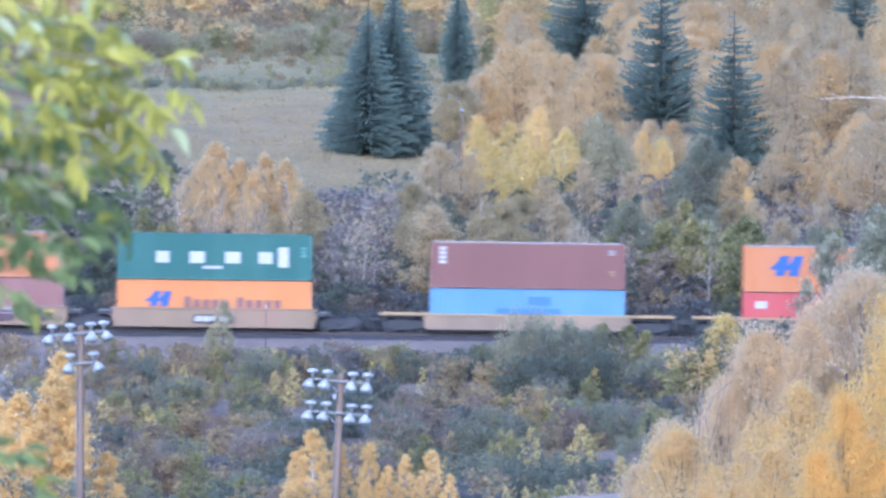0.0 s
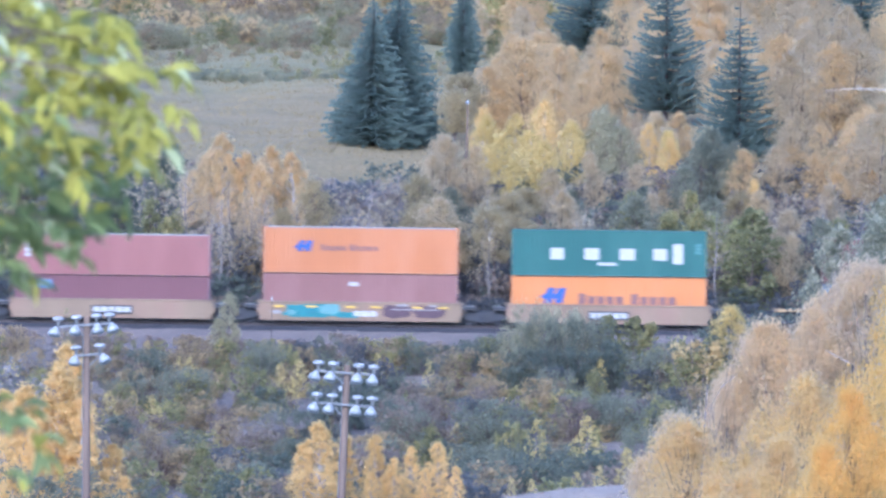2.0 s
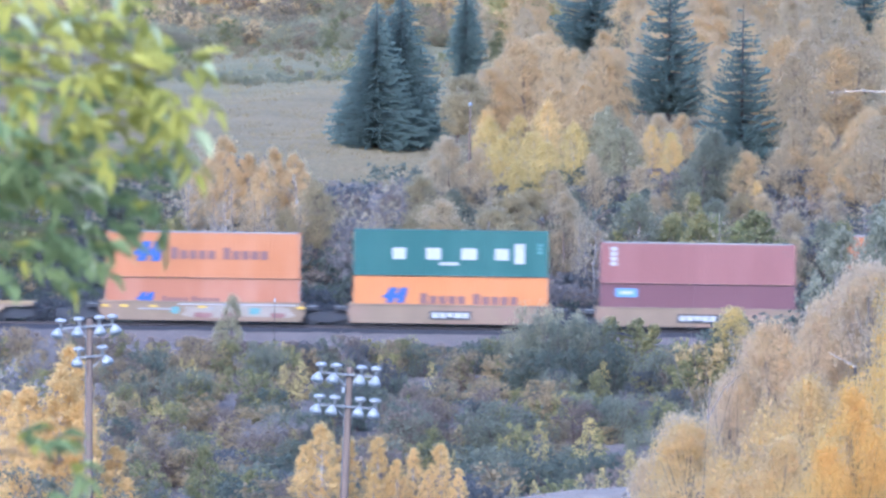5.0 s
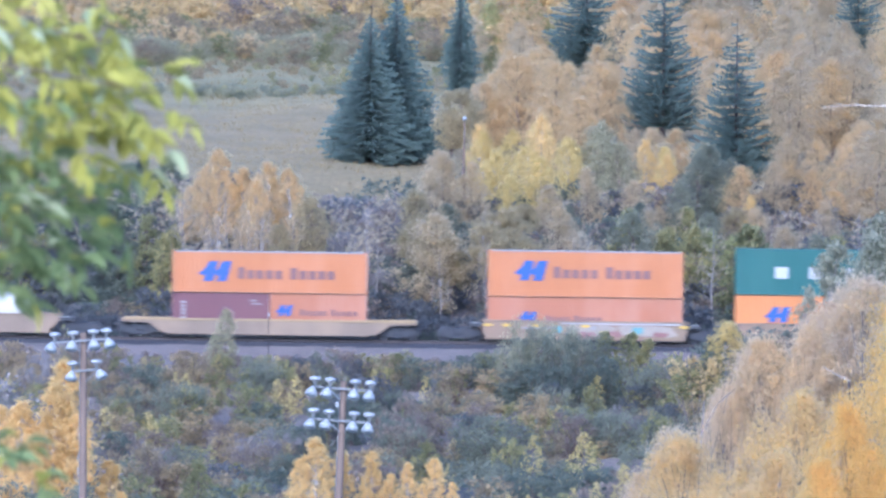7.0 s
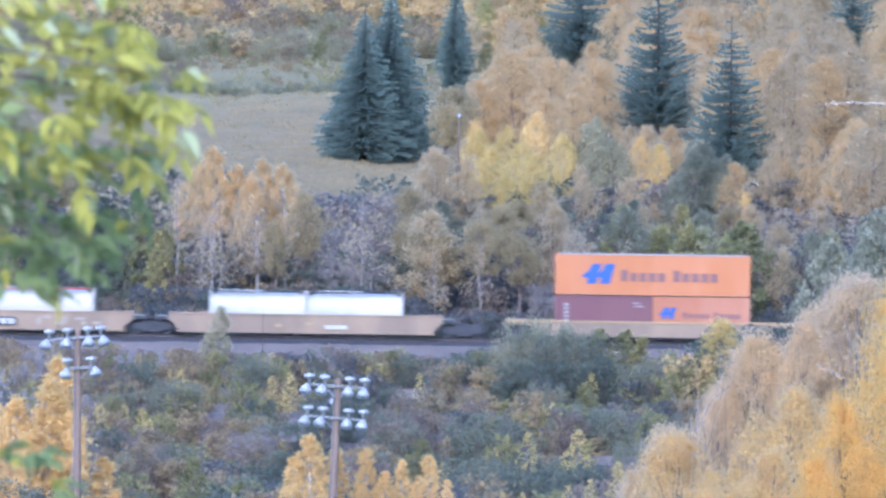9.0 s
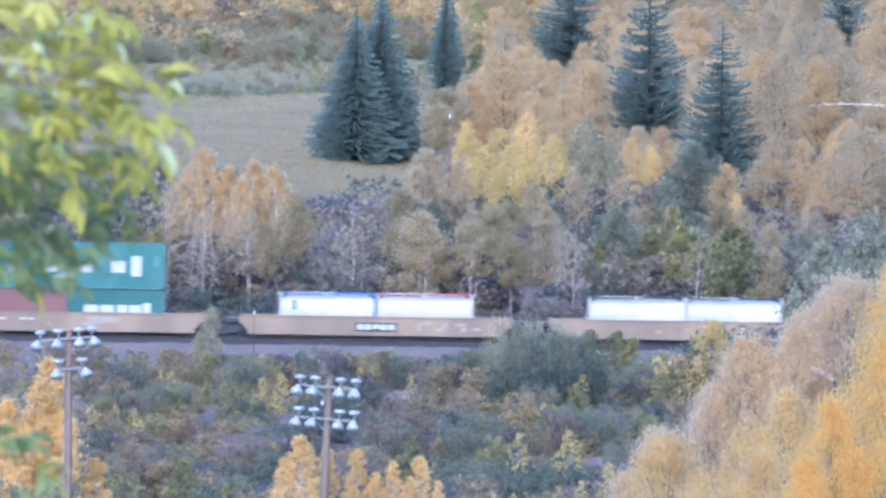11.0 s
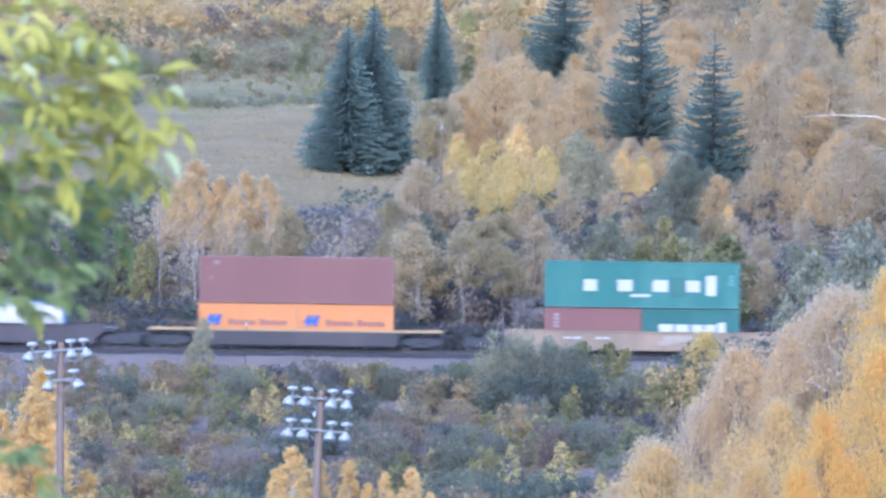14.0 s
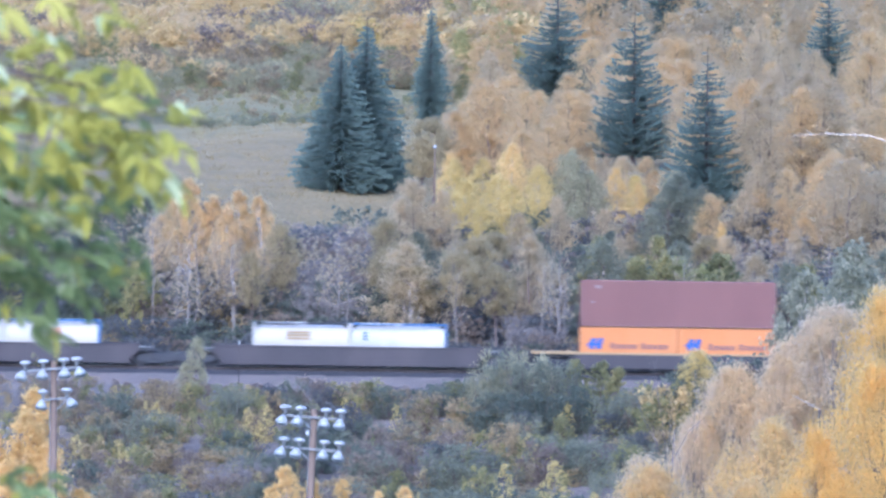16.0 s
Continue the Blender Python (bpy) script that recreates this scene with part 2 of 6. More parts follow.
def ground_mat():
    """Dry grass, darker woodland floor and the bank's leaf litter, by where one stands."""
    m = bpy.data.materials.new("dry_grass_and_litter")
    m.use_nodes = True
    n, l = m.node_tree.nodes, m.node_tree.links
    b = n["Principled BSDF"]
    geo, sep = n.new("ShaderNodeNewGeometry"), n.new("ShaderNodeSeparateXYZ")
    l.new(geo.outputs["Position"], sep.inputs[0])
    noise1, noise2, mp = n.new("ShaderNodeTexNoise"), n.new("ShaderNodeTexNoise"), n.new("ShaderNodeMapping")
    mp.inputs["Scale"].default_value = (0.22, 1.0, 1.0)
    l.new(geo.outputs["Position"], mp.inputs[0])
    l.new(mp.outputs[0], noise1.inputs["Vector"])
    l.new(geo.outputs["Position"], noise2.inputs["Vector"])
    noise1.inputs["Scale"].default_value, noise1.inputs["Detail"].default_value = 0.12, 8
    noise2.inputs["Scale"].default_value, noise2.inputs["Detail"].default_value = 2.5, 6
    grass = n.new("ShaderNodeValToRGB")
    el = grass.color_ramp.elements
    el[0].position, el[1].position = 0.3, 0.72
    el[0].color, el[1].color = (0.152, 0.12, 0.055, 1), (0.238, 0.183, 0.092, 1)
    e = el.new(0.5)
    e.color = (0.194, 0.151, 0.071, 1)
    l.new(noise1.outputs[0], grass.inputs[0])
    litter = n.new("ShaderNodeValToRGB")
    litter.color_ramp.elements[0].color, litter.color_ramp.elements[1].color = (0.09, 0.078, 0.075, 1), (0.19, 0.158, 0.132, 1)
    l.new(noise2.outputs[0], litter.inputs[0])
    edge = n.new("ShaderNodeMapRange")
    edge.inputs[1].default_value, edge.inputs[2].default_value = 444, 456
    wob = n.new("ShaderNodeMath")
    wob.operation = "MULTIPLY_ADD"
    wob.inputs[1].default_value = 14.0
    l.new(noise1.outputs[0], wob.inputs[0])
    l.new(sep.outputs[1], wob.inputs[2])
    l.new(wob.outputs[0], edge.inputs[0])
    mx = n.new("ShaderNodeMix")
    mx.data_type = "RGBA"
    l.new(edge.outputs[0], mx.inputs[0])
    l.new(litter.outputs[0], mx.inputs[6])
    l.new(grass.outputs[0], mx.inputs[7])
    upper = n.new("ShaderNodeMapRange")
    upper.inputs[1].default_value, upper.inputs[2].default_value = 535, 562
    l.new(wob.outputs[0], upper.inputs[0])
    sage = n.new("ShaderNodeValToRGB")
    sage.color_ramp.elements[0].position, sage.color_ramp.elements[1].position = 0.35, 0.65
    sage.color_ramp.elements[0].color, sage.color_ramp.elements[1].color = (0.13, 0.123, 0.055, 1), (0.207, 0.175, 0.085, 1)
    l.new(noise1.outputs[0], sage.inputs[0])
    mx2 = n.new("ShaderNodeMix")
    mx2.data_type = "RGBA"
    l.new(upper.outputs[0], mx2.inputs[0])
    l.new(mx.outputs[2], mx2.inputs[6])
    l.new(sage.outputs[0], mx2.inputs[7])
    fine = n.new("ShaderNodeMix")
    fine.data_type = "RGBA"
    fine.blend_type = "OVERLAY"
    fine.inputs[0].default_value = 0.5
    l.new(mx2.outputs[2], fine.inputs[6])
    l.new(noise2.outputs[0], fine.inputs[7])
    l.new(fine.outputs[2], b.inputs["Base Color"])
    b.inputs["Roughness"].default_value = 0.95
    bp = n.new("ShaderNodeBump")
    bp.inputs["Strength"].default_value, bp.inputs["Distance"].default_value = 0.8, 0.3
    l.new(noise2.outputs[0], bp.inputs["Height"])
    l.new(bp.outputs[0], b.inputs["Normal"])
    return m


# ---- mesh helpers ----
def link_mesh(name, verts, faces, material, parent=None, label="", smooth=False):
    me = bpy.data.meshes.new(name)
    me.from_pydata([tuple(v) for v in verts], [], [tuple(f) for f in faces])
    if material:
        me.materials.append(material)
    if smooth:
        me.polygons.foreach_set("use_smooth", [True] * len(me.polygons))
    me.update()
    ob = new(name, me)
    if parent:
        ob.parent = parent
    if label:
        tagged(ob, label)
    return ob


def part(name, bm, material, parent, label="", smooth=False):
    """Links a bmesh as one mesh object under a thing or part."""
    me = bpy.data.meshes.new(name)
    bm.to_mesh(me)
    bm.free()
    me.materials.append(material)
    if smooth:
        me.polygons.foreach_set("use_smooth", [True] * len(me.polygons))
    ob = new(name, me)
    ob.parent = parent
    if label:
        tagged(ob, label)
    return ob


def add_box(bm, x0, x1, y0, y1, z0, z1, bevel=0.0):
    vs = [bm.verts.new(p) for p in ((x0, y0, z0), (x1, y0, z0), (x1, y1, z0), (x0, y1, z0), (x0, y0, z1), (x1, y0, z1), (x1, y1, z1), (x0, y1, z1))]
    fs = [bm.faces.new([vs[i] for i in f]) for f in ((0, 3, 2, 1), (4, 5, 6, 7), (0, 1, 5, 4), (1, 2, 6, 5), (2, 3, 7, 6), (3, 0, 4, 7))]
    if bevel:
        es = {e for f in fs for e in f.edges}
        bmesh.ops.bevel(bm, geom=list(es), offset=bevel, segments=1, affect="EDGES")


def box(*a, bevel=0.0):
    bm = bmesh.new()
    add_box(bm, *a, bevel=bevel)
    return bm


def add_prism(bm, outline, y0, y1):
    """An outline in x and z, given thickness along y."""
    f = [bm.verts.new((x, y0, z)) for x, z in outline]
    g = [bm.verts.new((x, y1, z)) for x, z in outline]
    bm.faces.new(f)
    bm.faces.new(g[::-1])
    k = len(f)
    for i in range(k):
        bm.faces.new((f[i], g[i], g[(i + 1) % k], f[(i + 1) % k]))


def prism(outline, y0, y1):
    bm = bmesh.new()
    add_prism(bm, outline, y0, y1)
    bmesh.ops.recalc_face_normals(bm, faces=bm.faces)
    return bm


def add_lathe(bm, profile, seg=16, m=Matrix()):
    """Radius and height pairs turned about z."""
    rings = []
    for r, z in profile:
        rings.append([bm.verts.new(m @ Vector((r * math.cos(a), r * math.sin(a), z))) for a in [2 * math.pi * i / seg for i in range(seg)]])
    for a, b in zip(rings, rings[1:]):
        for i in range(seg):
            bm.faces.new((a[i], a[(i + 1) % seg], b[(i + 1) % seg], b[i]))
    bm.faces.new(rings[0][::-1])
    bm.faces.new(rings[-1])


def lathe(profile, seg=16, m=Matrix()):
    bm = bmesh.new()
    add_lathe(bm, profile, seg, m)
    return bm


def tube(verts, faces, path, radii, seg=6):
    """Adds a tapered tube along a path to lists of verts and faces."""
    start = len(verts)
    path = [Vector(p) for p in path]
    for i, (p, r) in enumerate(zip(path, radii)):
        d = (path[min(i + 1, len(path) - 1)] - path[max(i - 1, 0)]).normalized()
        u = d.orthogonal().normalized()
        v = d.cross(u)
        for k in range(seg):
            a = 2 * math.pi * k / seg
            verts.append(p + (u * math.cos(a) + v * math.sin(a)) * r)
    for i in range(len(path) - 1):
        for k in range(seg):
            a, b = start + i * seg + k, start + i * seg + (k + 1) % seg
            faces.append((a, b, b + seg, a + seg))
    faces.append(tuple(start + (len(path) - 1) * seg + k for k in range(seg)))


# ---- the ground ----
# GROUND BEGIN
KNOTS_Y = [-3000, -60, 0, 8, 25, 60, 120, 200, 262, 276, 286, 292, 306, 328, 345, 388, 391.5, 393.5, 404, 407, 412, 450, 475, 500, 560, 700, 1000, 1600, 4000]
KNOTS_Z = [14, 10, 9.3, 9.0, 7.0, -1.5, -9, -10.5, -10, -8, -4.95, -4.9, -6.8, -8.4, -7.4, -1.6, -1.2, -1.0, -1.0, -0.6, 0.3, 7.0, 11.0, 12.9, 17.5, 30, 64, 90, 120]


def ground_z(x, y):
    z = float(np.interp(y, KNOTS_Y, KNOTS_Z))
    if y > 410:
        k = min(1.0, (y - 410) / 40)
        z += k * (0.35 * math.sin(x * 0.13 + y * 0.05) + 0.25 * math.sin(x * 0.31 - y * 0.11 + 1.0))
    elif y < 388:
        z += 0.25 * math.sin(x * 0.21 + 0.6) * math.sin(y * 0.17) + 0.12 * math.sin(x * 0.9 + y * 0.4)
    if 276 < y < 306:
        z += (0.16 * x - 0.6) * (1 - abs(y - 289) / 17)
    return z
# GROUND END


def make_ground():
    xs = sorted({*np.linspace(-70, 70, 100).round(2), *[s * v for s in (-1, 1) for v in (80, 95, 120, 160, 220, 300, 450, 700, 1200, 2500)]})
    ys = sorted({*np.linspace(255, 720, 230).round(2), *np.linspace(-50, 255, 62).round(2), 276.5, 286, 292, 388, 391.5, 404,
                 *[-3000, -1500, -700, -300, -150, -80, 740, 780, 840, 900, 1000, 1150, 1350, 1600, 2000, 2600, 3300, 4000]})
    rng = random.Random(5)
    verts = []
    for y in ys:
        for x in xs:
            j = 0.0 if 386 < y < 412 or y < 40 else rng.uniform(-0.12, 0.12)
            verts.append((x, y, ground_z(x, y) + j))
    k = len(xs)
    faces = [(i * k + j, i * k + j + 1, (i + 1) * k + j + 1, (i + 1) * k + j) for i in range(len(ys) - 1) for j in range(k - 1)]
    g = link_mesh("ground", verts, faces, ground_mat(), smooth=True)
    tagged(g, "dry grass hillside and wooded bank with leaf litter", "ground", kind="structure")


make_ground()


def make_berm():
    """Pale gravel embankment along the foot of the bank."""
    rng = random.Random(8)
    verts, faces = [], []
    xs = np.linspace(-40, 40, 130)
    prof = [(279, 0), (282.5, 0), (286, 0), (288.5, 0.05), (291, 0.06), (293, 0), (296, -0.1)]
    for x in xs:
        for y, dz in prof:
            verts.append((x, y + rng.uniform(-0.3, 0.3), ground_z(x, y) + 0.12 + dz + rng.uniform(-0.07, 0.1)))
    k = len(prof)
    for i in range(len(xs) - 1):
        for j in range(k - 1):
            faces.append((i * k + j, (i + 1) * k + j, (i + 1) * k + j + 1, i * k + j + 1))
    tagged(link_mesh("gravel_road", verts, faces, M["gravel"]), "pale grey gravel embankment below the wooded bank", "gravel road", kind="structure")
    v2, f2 = [], []
    for _ in range(900):
        x, y = rng.uniform(-30, 30), rng.uniform(280, 294)
        s = rng.uniform(0.05, 0.16)
        c = Vector((x, y, ground_z(x, y) + 0.16))
        b = len(v2)
        v2 += [c + Vector(o) * s * rng.uniform(0.7, 1.2) for o in ((1, 0, 0), (0, 1, 0), (-1, 0, 0), (0, -1, 0), (0, 0, 0.9))]
        f2 += [(b, b + 1, b + 4), (b + 1, b + 2, b + 4), (b + 2, b + 3, b + 4), (b + 3, b, b + 4)]
    tagged(link_mesh("gravel_stone", v2, f2, M["gravel"]), "loose pale stones on the gravel embankment", "stones", kind="stuff")


make_berm()

# ---- the railway track ----
TRACK_Y = 398.55


def make_track():
    rng = random.Random(2)
    verts, faces = [], []
    xs = [-900, -300, *np.linspace(-60, 60, 200), 300, 900]
    prof = [(-5.2, -1.25), (-4.2, -0.9), (-3.4, -0.62), (-2.7, -0.45), (-2.3, -0.40), (2.3, -0.40), (2.7, -0.45), (4.2, -0.9), (5.2, -1.25)]
    for x in xs:
        for y, z in prof:
            verts.append((x, TRACK_Y + y + rng.uniform(-0.06, 0.06), z + rng.uniform(-0.035, 0.035)))
    k = len(prof)
    for i in range(len(xs) - 1):
        for j in range(k - 1):
            faces.append((i * k + j, (i + 1) * k + j, (i + 1) * k + j + 1, i * k + j + 1))
    ballast = link_mesh("ballast", verts, faces, M["ballast"])
    tagged(ballast, "grey crushed rock ballast bed under the rails", "ballast", kind="structure")
    # strip along the rails with the train's shadow in its colour
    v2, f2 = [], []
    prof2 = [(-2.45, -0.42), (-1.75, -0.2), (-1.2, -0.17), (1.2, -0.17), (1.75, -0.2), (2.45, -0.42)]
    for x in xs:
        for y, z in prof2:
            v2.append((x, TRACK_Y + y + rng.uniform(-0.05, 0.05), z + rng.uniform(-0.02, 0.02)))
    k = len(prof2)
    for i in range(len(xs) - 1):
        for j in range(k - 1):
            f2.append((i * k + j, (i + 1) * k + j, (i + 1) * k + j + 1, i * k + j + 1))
    tagged(link_mesh("crib_ballast", v2, f2, M["ballast_shadow"]), "ballast between the ties with the train shadow painted in", "ballast", kind="structure")
    track = tagged(new("track"), "single railway track on timber ties", "railway track", kind="structure")
    for s in (-0.7525, 0.7525):
        bm = bmesh.new()
        prof = [(-0.07, -0.17), (0.07, -0.17), (0.07, -0.15), (0.012, -0.13), (0.012, -0.045), (0.036, -0.035), (0.036, -0.004), (0.028, 0), (-0.028, 0), (-0.036, -0.004), (-0.036, -0.035), (-0.012, -0.045), (-0.012, -0.13), (-0.07, -0.15)]
        a = [bm.verts.new((-900, TRACK_Y + s + y, z)) for y, z in prof]
        b = [bm.verts.new((900, TRACK_Y + s + y, z)) for y, z in prof]
        for i in range(len(prof)):
            bm.faces.new((a[i], b[i], b[(i + 1) % len(prof)], a[(i + 1) % len(prof)]))
        part("rail", bm, M["rail"], track)
    return track


track = make_track()

# ---- trees ----
def rand_unit(rng):
    while True:
        v = Vector((rng.uniform(-1, 1), rng.uniform(-1, 1), rng.uniform(-1, 1)))
        if 0.05 < v.length < 1:
            return v.normalized()


def leaf_cloud(centres, radii, per, size, seed, flat=0.75):
    """Rhombic leaf blades gathered round centres, thinner at the rim."""
    r = np.random.RandomState(seed)
    n = len(centres) * per
    c = np.repeat(np.array([tuple(v) for v in centres]), per, 0)
    rad = np.repeat(np.array(radii), per)[:, None]
    off = r.normal(size=(n, 3))
    off /= np.linalg.norm(off, axis=1)[:, None] + 1e-6
    off *= rad * 1.25 * (r.uniform(0, 1, (n, 1)) ** 0.8)
    off[:, 2] *= flat
    p = c + off
    a = r.normal(size=(n, 3))
    a /= np.linalg.norm(a, axis=1)[:, None]
    b = np.cross(a, r.normal(size=(n, 3)))
    b /= np.linalg.norm(b, axis=1)[:, None] + 1e-6
    s = size * r.uniform(0.55, 1.35, (n, 1))
    v = np.empty((n, 3, 3))
    v[:, 0], v[:, 1], v[:, 2] = p - a * s + b * s * 0.65, p - a * s * 0.5 - b * s * 0.8, p + a * s * 1.25
    return v.reshape(-1, 3)


def blades_mesh(name, v, material, corners=3):
    n = len(v) // corners
    me = bpy.data.meshes.new(name)
    me.vertices.add(len(v))
    me.vertices.foreach_set("co", v.astype(np.float32).ravel())
    me.loops.add(n * corners)
    me.loops.foreach_set("vertex_index", np.arange(n * corners, dtype=np.int32))
    me.polygons.add(n)
    me.polygons.foreach_set("loop_start", np.arange(0, n * corners, corners, dtype=np.int32))
    me.materials.append(material)
    me.update(calc_edges=True)
    return me


def crown_radius(shape, t):
    if shape == "column":
        return (math.sin(math.pi * min(1, t ** 0.55)) ** 0.6) * (1 - 0.25 * t) if t < 1 else 0
    if shape == "cone":
        return 0.15 + 0.95 * (1 - t) ** 0.8 * min(1, t * 5 + 0.25)
    if shape == "flame":
        return 0.04 + 0.96 * (1 - t) ** 0.55 * min(1, t * 4 + 0.5)
    if shape == "spread":
        return math.sin(math.pi * (0.12 + 0.86 * t) ** 1.2) ** 0.55
    return math.sin(math.pi * (0.06 + 0.92 * t) ** 0.8) ** 0.7


def make_tree(seed, H, R, base, shape, clumps, per, leaf, foliage, bark, label, stems=1, limb=0.004, clump_r=0.36, category="tree", thing="tree"):
    rng = random.Random(seed)
    tree = tagged(new(thing), label, category)
    verts, faces = [], []
    tops = []
    for s in range(stems):
        lean = Vector((rng.uniform(-0.05, 0.05), rng.uniform(-0.05, 0.05), 0)) * H if stems == 1 else Vector((math.cos(6.28 * s / stems), math.sin(6.28 * s / stems), 0)) * R * rng.uniform(0.3, 0.7)
        path, x0 = [], Vector((0, 0, -0.4))
        for i in range(7):
            t = i / 6
            path.append(x0 + lean * t + Vector((rng.uniform(-1, 1), rng.uniform(-1, 1), 0)) * 0.012 * H * (i > 0) + Vector((0, 0, t * (H * 0.93 + 0.4))))
        r0 = 0.0105 * H / math.sqrt(stems) + 0.02
        tube(verts, faces, path, [r0 * (1 - 0.88 * i / 6) for i in range(7)], 6)
        tops.append(path)
    cs, rs = [], []
    for i in range(clumps):
        t = (i + rng.random()) / clumps
        env = R * crown_radius(shape, t)
        ang, rad = rng.uniform(0, 2 * math.pi), env * math.sqrt(rng.uniform(0.05, 1)) * rng.uniform(0.75, 1.08)
        cz = H * (base + (1 - base) * t)
        path = tops[i % stems]
        k = min(5, int(cz / H * 6))
        axis = path[k].lerp(path[k + 1], min(1, cz / H * 6 - k))
        c = Vector((axis.x + rad * math.cos(ang), axis.y + rad * math.sin(ang), cz))
        cs.append(c)
        rs.append(R * clump_r * rng.uniform(0.55, 1.25) * (0.6 + 0.4 * min(1, env / R + 0.2)))
        if i % 2 and clumps > 60:
            continue
        low = max(0.08, (cz - rad * rng.uniform(0.5, 1.1)) / H)
        k = min(5, int(low * 6))
        a = path[k].lerp(path[k + 1], min(1, low * 6 - k))
        mid = a.lerp(c, 0.55) + Vector((0, 0, -0.06 * rad))
        rb = limb * H * (1 - 0.6 * t) + 0.008
        tube(verts, faces, [a, mid, c], [rb, rb * 0.6, rb * 0.2], 3)
    link_mesh("trunk", verts, faces, M[bark], tree, smooth=True)
    if per:
        ob = new("crown", blades_mesh("crown", leaf_cloud(cs, rs, per, leaf, seed), M[foliage]))
        ob.parent = tree
    tree["height"] = H
    return tree


def make_bare(seed, H, R, bark, label, thing="bare_tree", category="bare tree", stems=1, leaf=None, leaves=0, blade=0.07):
    """A leafless tree or shrub: limbs that fork into fine twigs."""
    rng = random.Random(seed)
    tree = tagged(new(thing), label, category)
    verts, faces, ends = [], [], []

    def grow(p, d, length, r, depth):
        q = p + d * length * 0.5 + rand_unit(rng) * length * 0.06
        e = p + d * length + rand_unit(rng) * length * 0.08
        tube(verts, faces, [p, q, e], [r, r * 0.8, r * 0.5], 5 if depth < 2 else 3)
        ends.append(e)
        if depth < (4 if stems == 1 else 3):
            for _ in range(3 if depth else 4):
                nd = (d + rand_unit(rng) * 0.75 + Vector((0, 0, 0.18))).normalized()
                grow(p.lerp(e, rng.uniform(0.45, 1.0)), nd, length * rng.uniform(0.5, 0.72), r * 0.5, depth + 1)

    if stems == 1:
        path = [Vector((rng.uniform(-1, 1) * 0.018 * H * (i > 0), rng.uniform(-1, 1) * 0.018 * H * (i > 0), H * i / 6 - 0.3 * (i == 0))) for i in range(7)]
        tube(verts, faces, path, [0.0075 * H * (1 - 0.85 * i / 6) + 0.008 for i in range(7)], 6)
        for i in range(24):
            t = 0.3 + 0.66 * (i + rng.random()) / 24
            k = min(5, int(t * 6))
            p = path[k].lerp(path[k + 1], t * 6 - k)
            a = i * 2.4 + rng.uniform(-0.4, 0.4)
            d = Vector((math.cos(a), math.sin(a), rng.uniform(0.35, 0.9))).normalized()
            grow(p, d, R * (1.1 - 0.75 * t) * rng.uniform(0.6, 1.1), 0.0036 * H * (1.1 - t) + 0.006, 2)
    else:
        for s in range(stems):
            a = rng.uniform(0, 6.28)
            d = Vector((math.cos(a) * 0.3, math.sin(a) * 0.3, 1)).normalized()
            grow(Vector((math.cos(a), math.sin(a), 0)) * R * 0.25 + Vector((0, 0, -0.3)), d, H * 0.42, 0.011 * H / math.sqrt(stems) + 0.01, 0)
    link_mesh("trunk", verts, faces, M[bark], tree)
    if leaves:
        cs = [ends[rng.randrange(len(ends))] for _ in range(leaves // 12)]
        ob = new("foliage", blades_mesh("foliage", leaf_cloud(cs, [0.25] * len(cs), 12, blade, seed), M[leaf]))
        ob.parent = tree
    tree["height"] = H
    return tree


